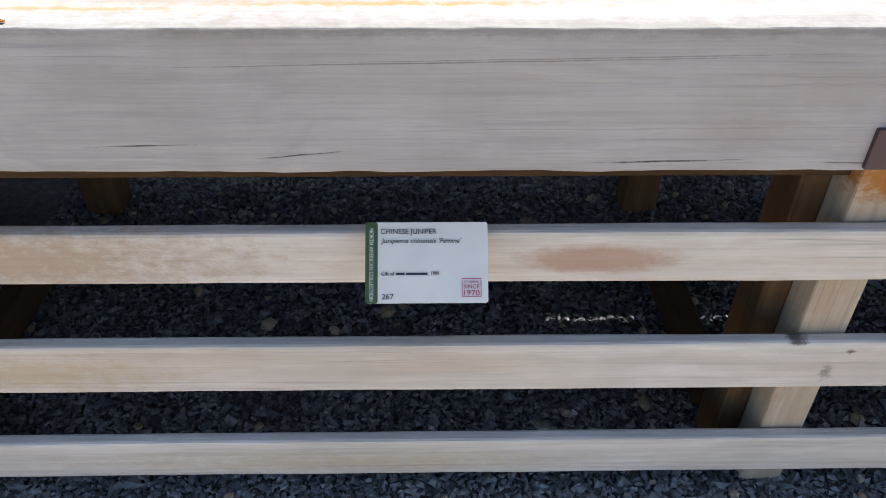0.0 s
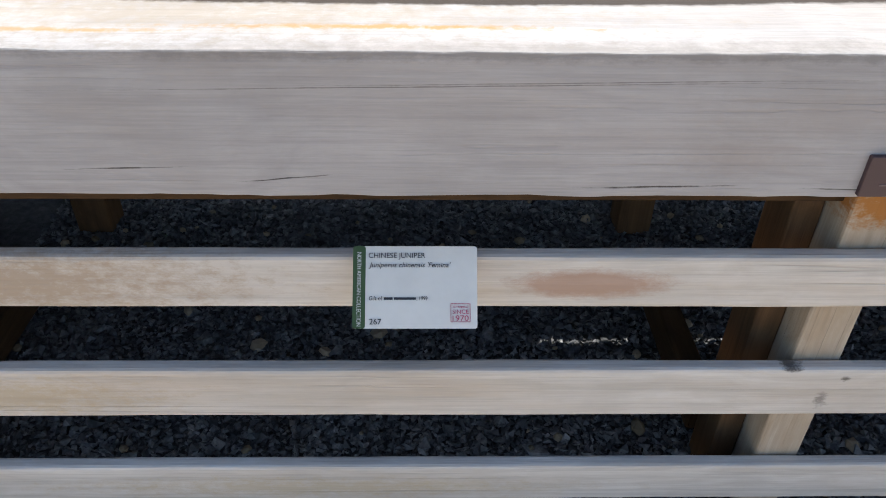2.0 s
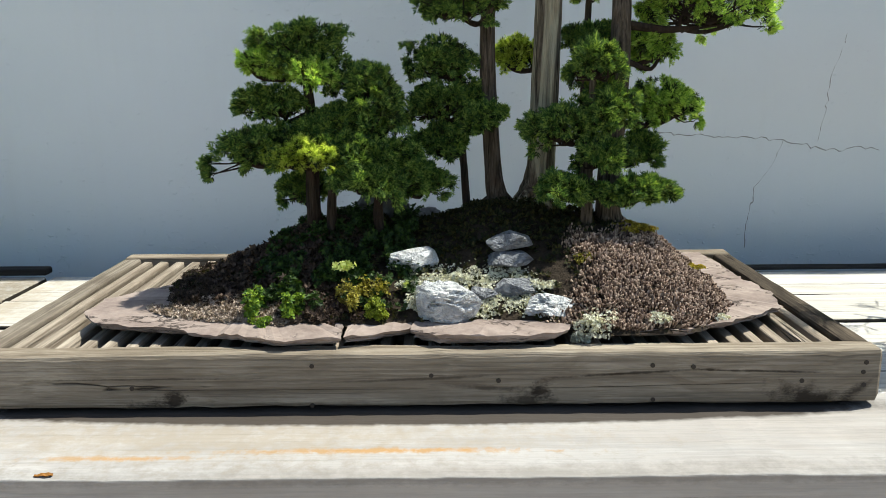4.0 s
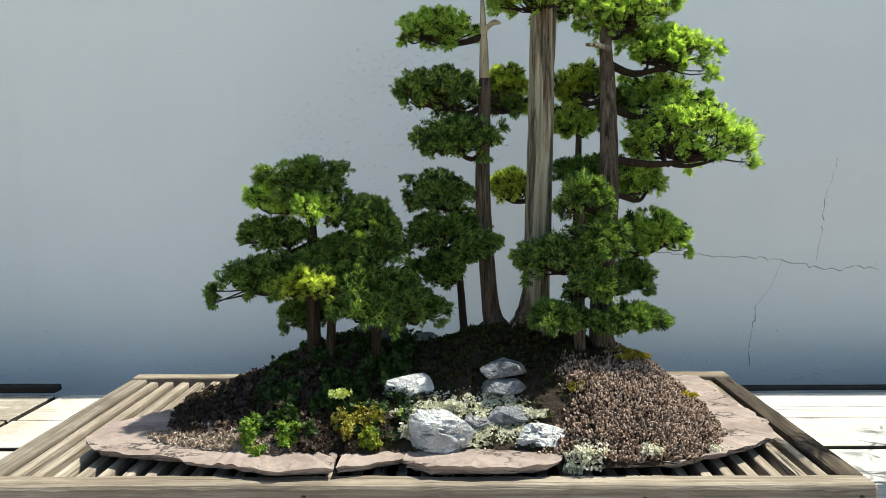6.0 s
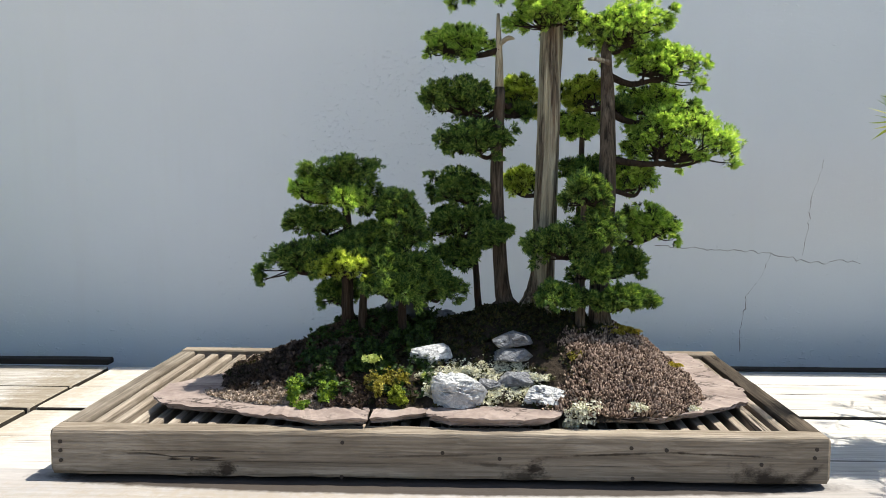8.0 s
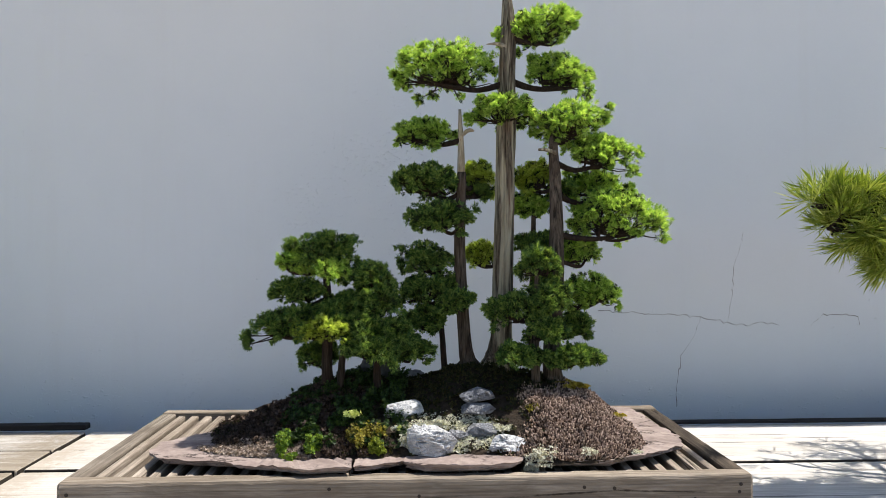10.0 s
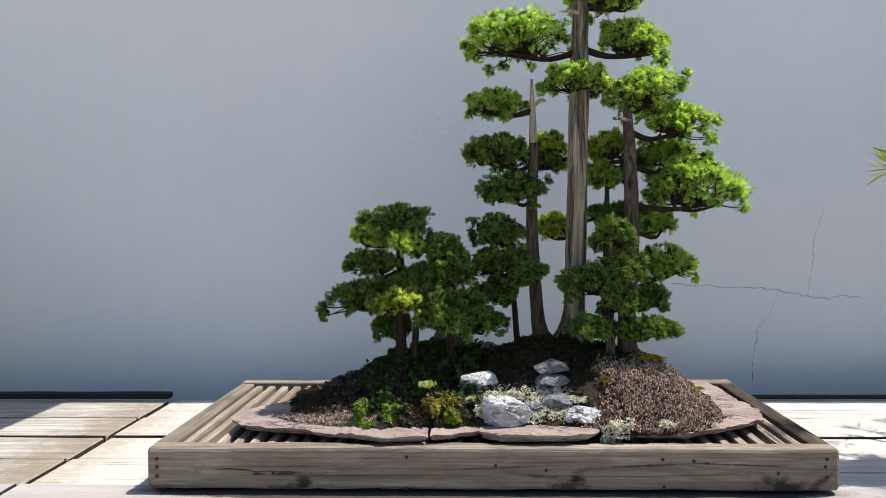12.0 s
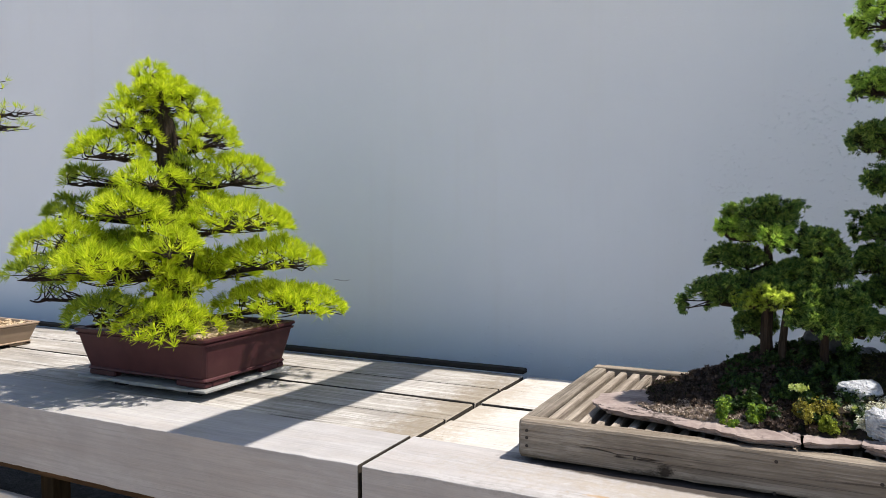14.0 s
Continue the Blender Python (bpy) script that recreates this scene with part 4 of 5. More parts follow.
def right_side(x, y):
    w = 0.10 * noise.noise(Vector((x * 11, y * 11, 1))) + 0.03 * noise.noise(Vector((x * 50, y * 50, 4)))
    return soft(x + 0.45 * (0.38 - y) + w, 0.26, 0.36)


def stalks(name, count, region, length, material, label, seed):
    """A carpet of short blunt stalks that stand out from the slope, in leaning tufts."""
    rng = np.random.default_rng(seed)
    pos, dirs = [], []
    while len(pos) < count:
        x, y = rng.uniform(0.10, 0.58), rng.uniform(0.20, 0.62)
        if rng.random() < region(x, y) and ground_height(x, y) > 0.004:
            e = 0.006
            slope = Vector(((ground_height(x - e, y) - ground_height(x + e, y)) / (2 * e), (ground_height(x, y - e) - ground_height(x, y + e)) / (2 * e), 1.0)).normalized()
            lean = Vector((noise.noise(Vector((x * 70, y * 70, 1))), noise.noise(Vector((x * 70, y * 70, 5))), 0)) * 1.3
            pos.append((x, y, surface(x, y) - 0.003 + 0.012 * max(0.0, noise.noise(Vector((x * 55, y * 55, 9))))))
            dirs.append(slope + lean + Vector((0, 0, 0.35)))
    pos, dirs = np.array(pos), np.array([tuple(d) for d in dirs]) + rng.normal(0, 0.32, (count, 3))
    d, sd, n = axes_from(dirs, rng)
    tall = length * rng.uniform(0.55, 1.25, (count, 1))
    rows = []
    for t, r in ((0.0, 0.0008), (0.45, 0.0011), (0.82, 0.0019), (1.0, 0.0010)):
        for k in range(4):
            a = math.pi / 2 * k
            rows.append(pos + d * tall * t + (sd * math.cos(a) + n * math.sin(a)) * r)
    v = np.stack(rows, axis=1).reshape(-1, 3)
    base = [[4 * q + k, 4 * q + (k + 1) % 4, 4 * q + 4 + (k + 1) % 4, 4 * q + 4 + k] for q in range(3) for k in range(4)] + [[12, 13, 14, 15]]
    f = (np.array(base)[None] + 16 * np.arange(count)[:, None, None]).reshape(-1, 4).tolist()
    return tagged(mesh(name, v, f, material, at=(float(pos[:, 0].mean()), float(pos[:, 1].mean()), float(pos[:, 2].min()))), label, "ground cover", kind="stuff")


stalks("brown_sedum", 15000, lambda x, y: right_side(x, y) * (1 if y < 0.58 else 0.4), 0.0100, BROWN_SEDUM, "dense carpet of brown-pink sedum stalks on the mound", 1)

def seed_patch(x, y):
    w = 0.03 * noise.noise(Vector((x * 20, y * 20, 8)))
    return soft(-x + w, 0.20, 0.24) * soft(0.375 - y + w - 0.15 * abs(x + 0.34), 0.0, 0.03)


cover("brown_groundcover", 8000, lambda x, y: soft(-x, 0.06, 0.12) * (1 - 0.8 * seed_patch(x, y)), 0.0065, DARK_SEDUM, "dark brown low ground cover on the mound", 2, 0.006)
cover("seed_heads", 3000, seed_patch, 0.0058, TAN_SEED, "tan dried seed heads along the slab edge", 3, 0.005, thin=0.001)
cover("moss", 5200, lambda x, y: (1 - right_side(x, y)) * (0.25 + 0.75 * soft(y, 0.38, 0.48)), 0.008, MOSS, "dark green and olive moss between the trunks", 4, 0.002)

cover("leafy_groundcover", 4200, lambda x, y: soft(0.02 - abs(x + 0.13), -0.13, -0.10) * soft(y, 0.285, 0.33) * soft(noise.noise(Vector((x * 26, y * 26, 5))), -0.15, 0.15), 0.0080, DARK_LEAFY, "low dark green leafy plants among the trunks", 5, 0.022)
cover("twiggy_groundcover", 1500, lambda x, y: soft(0.12 - abs(x + 0.27), 0.0, 0.04) * soft(y, 0.32, 0.38), 0.009, DARK_SEDUM, "brown twiggy growth along the slope", 6, 0.016)

cover("white_sedum_carpet", 4200, lambda x, y: soft(0.11 - abs(x - 0.11 + 0.35 * (y - 0.30)), 0.0, 0.03) * soft(0.40 - y, 0.0, 0.05) * soft(y, 0.272, 0.285) * (0.12 + 0.88 * soft(noise.noise(Vector((x * 24, y * 24, 2))), -0.25, 0.1)), 0.0032, WHITE_SEDUM, "pale flowering sedum carpet between the stones", 9, 0.006, thin=-1)


def cushion(name, centre, radii, count, size, material, label, seed, form="rosette"):
    """A small plant of many leaves over a low dome."""
    rng = np.random.default_rng(seed)
    count = int(count * 2.1)
    size = size * (0.46 if material is WHITE_SEDUM else 0.52)
    u = rng.normal(size=(count, 3))
    u /= np.linalg.norm(u, axis=1, keepdims=True)
    u[:, 2] = np.abs(u[:, 2])
    # several sprigs of uneven height make up the plant
    sprigs = rng.normal(0, 0.55, (9, 3)) * np.array([1, 1, 0])
    tall = rng.uniform(0.3, 1.05, 9)
    which = rng.integers(0, 9, count)
    climb = rng.random(count)
    r = rng.uniform(0.35, 1.0, (count, 1)) * 0.42
    pos = sprigs[which] + u * r
    pos[:, 2] = tall[which] * climb + u[:, 2] * 0.12
    pos *= np.array(radii)
    pos += np.array([centre[0], centre[1], surface(centre[0], centre[1]) + centre[2]])
    dirs = u + np.array([0, 0, 0.4]) + rng.normal(0, 0.35, u.shape)
    sizes = size * rng.uniform(0.6, 1.3, count)
    v, f = rosettes(pos, dirs, sizes, rng) if form == "rosette" else sprays(pos, dirs, sizes, rng, 0.4)
    zb = surface(centre[0], centre[1])
    return tagged(mesh(name, v, f, material, at=(centre[0], centre[1], zb)), label, "plant", "small plants on the mound")


PALE_BUD = leaf("pale_buds", (0.30, 0.38, 0.10), (0.45, 0.52, 0.18), (0.60, 0.64, 0.30), 0.3)
GREEN_PLANTS = [
    (-0.250, 0.285, 0.0, 0.013, 0.018, 0.046, 190, 0.0125, FERN, "upright bright green leafy plant"),
    (-0.232, 0.262, -0.004, 0.014, 0.012, 0.016, 110, 0.011, FERN, "low bright green leafy plant at the slab edge"),
    (-0.192, 0.278, 0.0, 0.016, 0.016, 0.034, 170, 0.0125, FERN, "green leafy plant beside the slab edge"),
    (-0.105, 0.290, 0.0, 0.020, 0.020, 0.040, 200, 0.009, ORANGE_LEAF, "rust and yellow leafy plant"),
    (-0.056, 0.268, -0.002, 0.018, 0.016, 0.032, 300, 0.008, YELLOW_MOSS, "yellow-green mossy cushion on the slope"),
    (-0.070, 0.312, 0.0, 0.022, 0.02, 0.028, 150, 0.0085, ORANGE_LEAF, "small rusty plant beside the cushion"),
    (0.005, 0.275, 0.0, 0.016, 0.014, 0.030, 150, 0.0085, WHITE_SEDUM, "white-flowered sedum beside the white stone"),
    (0.045, 0.335, 0.0, 0.045, 0.020, 0.020, 260, 0.0085, WHITE_SEDUM, "white-flowered sedum behind the white stone"),
    (0.276, 0.224, -0.012, 0.030, 0.016, 0.042, 240, 0.0075, WHITE_SEDUM, "white-flowered sedum trailing over the slab edge")]
PALE_PLANTS = [
    (0.262, 0.228, -0.026, 0.013, 0.010, 0.034, 140, 0.0085, WHITE_SEDUM, "trailing stem of white sedum flowers"),
    (0.215, 0.312, 0.0, 0.024, 0.012, 0.010, 150, 0.0085, WHITE_SEDUM, "white-flowered sedum on the ledge"),
    (0.366, 0.230, 0.000, 0.026, 0.014, 0.014, 110, 0.008, WHITE_SEDUM, "small tuft of white sedum"),
    (0.478, 0.265, -0.004, 0.014, 0.012, 0.012, 80, 0.008, WHITE_SEDUM, "small tuft of white sedum in the brown carpet"),
    (0.388, 0.450, 0.004, 0.040, 0.020, 0.010, 560, 0.0085, GOLD_MOSS, "yellow moss at the foot of the trunk"),
    (0.470, 0.405, 0.004, 0.026, 0.014, 0.006, 200, 0.008, GOLD_MOSS, "patch of yellow moss in the sedum"),
    (0.285, 0.345, 0.0, 0.022, 0.018, 0.012, 110, 0.008, ORANGE_LEAF, "rust-coloured tuft on the slope"),
    (-0.112, 0.328, 0.030, 0.014, 0.009, 0.014, 40, 0.013, PALE_BUD, "pale yellow-green buds above the slope"),
    (-0.012, 0.318, 0.014, 0.007, 0.006, 0.008, 14, 0.011, PALE_BUD, "single pale bud beside the white stone")]
for k, (x, y, dz, rx, ry, rz, n, s, m, lab) in enumerate(GREEN_PLANTS + PALE_PLANTS):
    cushion("small_plant", (x, y + 0.014, dz), (rx, ry, rz), n, s, m, lab, 300 + k)

for k, (c, r, m, lab) in enumerate([
        ((0.054, 0.286, 1.005), (0.060, 0.034, 0.037), WHITE_STONE, "craggy white stone at the front of the mound"),
        ((0.108, 0.318, 1.012), (0.024, 0.018, 0.012), STONE, "flat pale stone beside the white one"),
        # takes the white stone's colour to look sunlit
        ((0.004, 0.404, 1.046), (0.048, 0.034, 0.024), WHITE_STONE, "pale stone on the slope"),
        ((0.163, 0.397, 1.081), (0.050, 0.030, 0.021), STONE, "flat blue-grey stone below the tall trunk"),
        ((0.160, 0.378, 1.055), (0.044, 0.026, 0.015), STONE, "lower blue-grey ledge stone"),
        ((0.166, 0.333, 1.018), (0.038, 0.026, 0.020), STONE, "blue-grey stepping stone on the slope"),
        ((0.218, 0.296, 0.997), (0.044, 0.029, 0.024), WHITE_STONE, "layered pale stone at the slab edge"),
        ((-0.065, 0.575, 1.085), (0.070, 0.040, 0.055), DARK_STONE, "dark boulder behind the small junipers"),
        ((0.012, 0.555, 1.090), (0.036, 0.030, 0.020), STONE, "grey stone between the tree groups")]):
    v, f = blob(c, (r[0] * 1.16, r[1] * 1.14, r[2] * 1.14), 11 + k, 0.42, 5, 0.55, 0.42, 18)
    tagged(mesh("stone", v, f, m, at=(c[0], c[1], float(v[:, 2].min()))), lab, "stone", "stones on the mound")


def dry_leaf(x, y, z, size, seed):
    """A crumpled fallen leaf: a bent grid with a lobed outline and a little thickness."""
    rng = np.random.default_rng(seed)
    n = 9
    top = []
    for j in range(n):
        for i in range(n):
            u, v = i / (n - 1) * 2 - 1, j / (n - 1) * 2 - 1
            lobe = 0.55 + 0.45 * math.cos(v * math.pi / 2) + 0.10 * math.sin(7 * v)
            top.append((x + size * v, y + 0.5 * size * u * lobe, z + 0.0015 + size * (0.20 * u * u + 0.10 * abs(math.sin(3 * v + u)))))
    v = top + [(p[0], p[1], p[2] - 0.0007) for p in top]
    m = n * n
    f = [[j * n + i, j * n + i + 1, (j + 1) * n + i + 1, (j + 1) * n + i] for j in range(n - 1) for i in range(n - 1)]
    f += [[m + k for k in q[::-1]] for q in f]
    ring = list(range(n)) + [k * n + n - 1 for k in range(1, n)] + [n * n - 1 - k for k in range(1, n)] + [k * n for k in range(n - 2, 0, -1)]
    f += [[a, m + a, m + b, b] for a, b in zip(ring, ring[1:] + ring[:1])]
    return v, f


LITTER = leaf("rust_brown_litter", (0.14, 0.055, 0.015), (0.26, 0.11, 0.025), (0.36, 0.18, 0.05), 0.2, 0.7)
for k, (x, y, size) in enumerate([(-0.452, 0.010, 0.008), (-0.462, 0.009, 0.005)]):
    v, f = dry_leaf(x, y, DECK + 0.0080, size, k)
    tagged(mesh("dry_leaf", v, f, LITTER, at=(x, y, DECK + 0.0080)), "small rust-brown dry leaf lying on the front timber", "leaf", "fallen leaves")


# ---- juniper forest ----
def pad_shape(c, r, density, size, rng, lumps=11):
    """One cloud of foliage: sprays over many small lumps, flat below and domed above. Returns the leaves and the lump centres."""
    c, r = np.array(c), np.array(r)
    k = max(8, int(lumps))
    centres = []
    for _ in range(k * 60):
        u = rng.uniform(-1, 1, 3)
        u[2] = rng.uniform(-0.55, 0.75)
        d = math.hypot(u[0], u[1])
        if d * d + (u[2] if u[2] > 0 else 0.6 * u[2]) ** 2 < 1.0:
            p = u * (r - np.minimum(r * 0.3, 0.012))
            if all(np.linalg.norm((p - q) / np.maximum(r, 0.03)) > 0.20 for q in centres):
                centres.append(p)
        if len(centres) >= k:
            break
    # loose sprigs that break the outline
    for _ in range(max(3, k // 3)):
        a = rng.uniform(0, 2 * math.pi)
        reach = rng.uniform(0.85, 1.02)
        centres.append(np.array([reach * math.cos(a), reach * math.sin(a), rng.uniform(-0.9, 0.5)]) * r * np.array([1, 1, 0.8]))
    # every lump bears feathery tufts, each a short twig set with sprays
    pos, dirs, old, sizes = [], [], [], []
    for p in centres:
        out = p / r
        for _ in range(int(rng.integers(6, 10))):
            rim = min(1.0, math.hypot(out[0], out[1]))
            axis = out * (0.50 + 0.55 * rim) + np.array([0, 0, 0.55 - 0.60 * rim]) + rng.normal(0, 0.50, 3)
            axis[2] = axis[2] if axis[2] > -0.25 - 0.6 * rim else -0.4 * axis[2]
            axis /= np.linalg.norm(axis) + 1e-9
            reach = rng.uniform(0.012, 0.023)
            m = max(6, int(density * reach))
            t = rng.uniform(0.08, 1.0, (m, 1)) ** 0.85
            away = rng.normal(size=(m, 3))
            away -= axis * (away @ axis)[:, None]
            away /= np.linalg.norm(away, axis=1, keepdims=True) + 1e-9
            pos.append(c + p + axis * reach * t + away * reach * 0.22 * (1.0 - 0.7 * t))
            dirs.append(axis * (0.55 + 0.6 * t) + away * (0.75 - 0.35 * t) + rng.normal(0, 0.16, (m, 3)))
            sizes.append(size * (1.2 - 0.45 * t[:, 0]) * rng.uniform(0.75, 1.2, m))
            # old marks the inner sprays that take the painted shade colour
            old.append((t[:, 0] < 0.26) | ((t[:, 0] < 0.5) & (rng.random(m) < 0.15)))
    m = int(density * 38 * (r[0] * r[1] * 3.2 + (r[0] + r[1]) * r[2] * 2.0))
    u = rng.normal(size=(m, 3))
    u /= np.linalg.norm(u, axis=1, keepdims=True)
    u[:, 2] = np.where(u[:, 2] < -0.30, -u[:, 2] * 0.5, u[:, 2])
    uneven = np.array([noise.noise(Vector((c + q * r) * 42.0)) for q in u])
    broad = np.array([noise.noise(Vector((c + q * r) * 17.0)) for q in u])
    keep = uneven + 0.3 * broad > -0.26
    u, uneven, broad = u[keep], uneven[keep], broad[keep]
    m = len(u)
    pos.append(c + u * r * (0.84 + 0.26 * uneven + 0.24 * broad + rng.uniform(-0.10, 0.06, m))[:, None])
    dirs.append(u * np.array([0.9, 0.9, 0.5]) + np.array([0, 0, 0.30]) + rng.normal(0, 0.42, (m, 3)))
    sizes.append(size * rng.uniform(0.8, 1.5, m))
    # hollows in the dome take the same painted shade
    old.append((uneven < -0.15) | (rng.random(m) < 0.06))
    pos, dirs, sizes = np.concatenate(pos), np.concatenate(dirs), np.concatenate(sizes)
    # no cloud is round: its rim wanders in and out and it tips a little
    a1, a2, a3, tip = rng.uniform(0, 2 * math.pi, 4)
    def warp(p):
        q = p - c
        a = np.arctan2(q[:, 1] / r[1], q[:, 0] / r[0])
        w = 0.95 + 0.08 * np.sin(2 * a + a1) + 0.09 * np.sin(3 * a + a2) + 0.08 * np.sin(5 * a + a3)
        z = q[:, 2] + 0.16 * (q[:, 0] * math.cos(tip) + q[:, 1] * math.sin(tip))
        return c + np.column_stack([q[:, 0] * w, q[:, 1] * w, z])
    pos, centres = warp(pos), warp(np.array(centres) + c) - c
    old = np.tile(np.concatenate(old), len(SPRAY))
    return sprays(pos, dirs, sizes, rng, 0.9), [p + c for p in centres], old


def limb(a, b, r0, r1, rng, sag=0.012, n=9, sides=7):
    a, b = Vector(a), Vector(b)
    mid1 = a.lerp(b, 0.33) + Vector((rng.normal(0, 0.006), rng.normal(0, 0.006), -sag + rng.normal(0, 0.004)))
    mid2 = a.lerp(b, 0.68) + Vector((rng.normal(0, 0.006), rng.normal(0, 0.006), -sag * 0.8 + rng.normal(0, 0.004)))
    path = curve([a, mid1, mid2, b], n)
    return tube(path, [r0 + (r1 - r0) * k / (n - 1) for k in range(n)], sides, 0.10, int(rng.integers(1e6)))


def on_path(path, z):
    for a, b in zip(path[:-1], path[1:]):
        if a.z <= z <= b.z:
            return a.lerp(b, (z - a.z) / max(1e-6, b.z - a.z))
    return path[-1] if z > path[-1].z else path[0]


def juniper(points, radii, pads, label, seed, trunk_mat=BARK, leaf_mat=JUNIPER, density=560, size=0.0116, trunk_sides=18, ridge=0.10, dead_from=None, lean=0.0, tufts=1):
    rng = np.random.default_rng(seed)
    base = points[0]
    t = thing("juniper_tree", base, label, "bonsai tree", "juniper forest planting")
    n = 26
    path = curve(points, n)
    rad = list(np.interp(np.linspace(0, 1, n), np.linspace(0, 1, len(radii)), radii))
    rad[0] *= 1.15
    rad[1] *= 1.08
    if dead_from is None:
        part("trunk", tube(path, rad, trunk_sides, ridge, seed), trunk_mat, t, smooth=True)
    else:
        cut = int(dead_from * n)
        part("trunk", tube(path[:cut + 1], rad[:cut + 1], trunk_sides, ridge, seed), trunk_mat, t, smooth=True)
        part("deadwood_top", tube(path[cut:], [q * 0.96 for q in rad[cut:]], trunk_sides, ridge * 1.3, seed), DEADWOOD, t, "bleached bare deadwood top", smooth=True)
    for k in range(4):
        a = rng.uniform(0, 2 * math.pi)
        p0 = Vector(base) + Vector((0, 0, 0.018))
        p2 = Vector(base) + Vector((math.cos(a), math.sin(a), 0)) * radii[0] * rng.uniform(1.6, 2.6) + Vector((0, 0, -0.022))
        part("root", tube(curve([p0, p0.lerp(p2, 0.5) + Vector((0, 0, 0.004)), p2], 6), [radii[0] * q for q in (0.55, 0.5, 0.42, 0.34, 0.26, 0.16)], 7, 0.1, seed + k), trunk_mat, t)
    # small tufts on the trunk between the clouds
    low, high = min(p[2] for p in pads), max(p[2] for p in pads)
    extra = []
    for k in range(tufts):
        z = rng.uniform(low, high)
        p = on_path(path, z)
        extra.append((p.x + rng.normal(0, 0.030), p.y + rng.uniform(-0.03, 0.05), z, rng.uniform(0.022, 0.036), rng.uniform(0.014, 0.022), "d"))
    for k, (x, y, z, rx, rz, kind) in enumerate(pads + extra):
        rx, rz, z = rx * (0.87 if kind == "d" else 0.93), rz * (1.12 if kind == "d" else 1.22), z + 0.001
        # moves high clouds back, rescaled to keep their place in the camera's view
        if lean:
            back = lean * min(1.0, max(0.0, (z - 1.2) / 0.3))
            grow = 1 + back / 2.0
            x, y, z = 0.1 + (x - 0.1) * grow, y + back, 1.50 + (z - 1.50) * grow
        ry = min(max(rx * 0.8, 0.038), 0.09)
        c = (x, y, z)
        # d takes the shaded copy of the foliage colour, y the sunlit one
        mat = {"n": leaf_mat, "d": JUNIPER_SHADED, "y": JUNIPER_LIT, "j": JUNIPER}[kind]
        leaves, lumps, old = pad_shape(c, (rx, ry, rz), density, size, rng, 16 + 240 * rx)
        root = on_path(path, z - rz * 0.5)
        under = Vector((x + (x - root.x) * 0.30, y, z - rz * 0.45))
        reach = (under - root).length
        thick = 0.0038 + 0.025 * min(0.2, reach)
        shapes = [limb(root, under, thick, 0.0026, rng, 0.004 + 0.07 * reach, 10, 8)]
        for side in (-1, 1):
            fork = root.lerp(under, rng.uniform(0.45, 0.65)) - Vector((0, 0, 0.003 + 0.05 * reach))
            shapes.append(limb(fork, Vector((x + 0.45 * rx * side, y + rng.uniform(-0.6, 0.6) * ry, z - 0.30 * rz)), thick * 0.55, 0.0016, rng, 0.004, 7, 6))
        for p in lumps:
            q = root.lerp(under, rng.uniform(0.45, 1.0))
            shapes.append(limb(q, Vector(p), 0.0023, 0.0009, rng, 0.004, 5, 4))
        bough = part("branch", join(shapes), TWIG, t)
        two_tone(part("foliage", leaves, mat, bough), JUNIPER_INNER_SHADE, old)
    return t


big = juniper([(0.231, 0.570, 1.134), (0.235, 0.570, 1.212), (0.244, 0.570, 1.453), (0.248, 0.570, 1.714), (0.252, 0.570, 1.928), (0.252, 0.575, 2.04)], [0.031, 0.0240, 0.0222, 0.0205, 0.0175, 0.009], [
    (0.336, 0.580, 1.949, 0.117, 0.047, "n"), (0.391, 0.610, 1.842, 0.092, 0.047, "n"), (0.093, 0.550, 1.842, 0.134, 0.058, "n"),
    (0.238, 0.510, 1.733, 0.086, 0.033, "n"), (0.189, 0.620, 1.390, 0.038, 0.033, "y")],
    "tallest juniper with a thick grey-barked trunk and cloud-shaped foliage", 21, BARK_GREY, trunk_sides=44, ridge=0.16, lean=0.04, tufts=0)
part("deadwood_stub", tube(curve([(0.250, 0.560, 1.900), (0.224, 0.555, 1.907), (0.198, 0.550, 1.904)], 6), [0.007, 0.006, 0.005, 0.004, 0.003, 0.0015], 7, 0.15, 5), DEADWOOD, big, "bare grey branch stub")
snag = juniper([(0.158, 0.580, 1.113), (0.145, 0.580, 1.181), (0.133, 0.580, 1.400), (0.138, 0.580, 1.589), (0.134, 0.580, 1.751)], [0.022, 0.0165, 0.0145, 0.0115, 0.0035], [
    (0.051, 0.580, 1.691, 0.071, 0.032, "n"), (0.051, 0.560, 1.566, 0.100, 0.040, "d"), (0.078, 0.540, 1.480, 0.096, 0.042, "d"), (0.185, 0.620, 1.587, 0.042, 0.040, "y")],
    "slender juniper with a bleached bare spike at its top", 22, BARK, dead_from=0.74, lean=0.03, tufts=2)
part("deadwood_stub", tube(curve([(0.138, 0.575, 1.685), (0.154, 0.570, 1.698), (0.169, 0.570, 1.696)], 6), [0.004, 0.0045, 0.005, 0.005, 0.004, 0.0015], 7, 0.15, 6), DEADWOOD, snag, "white broken branch stub")
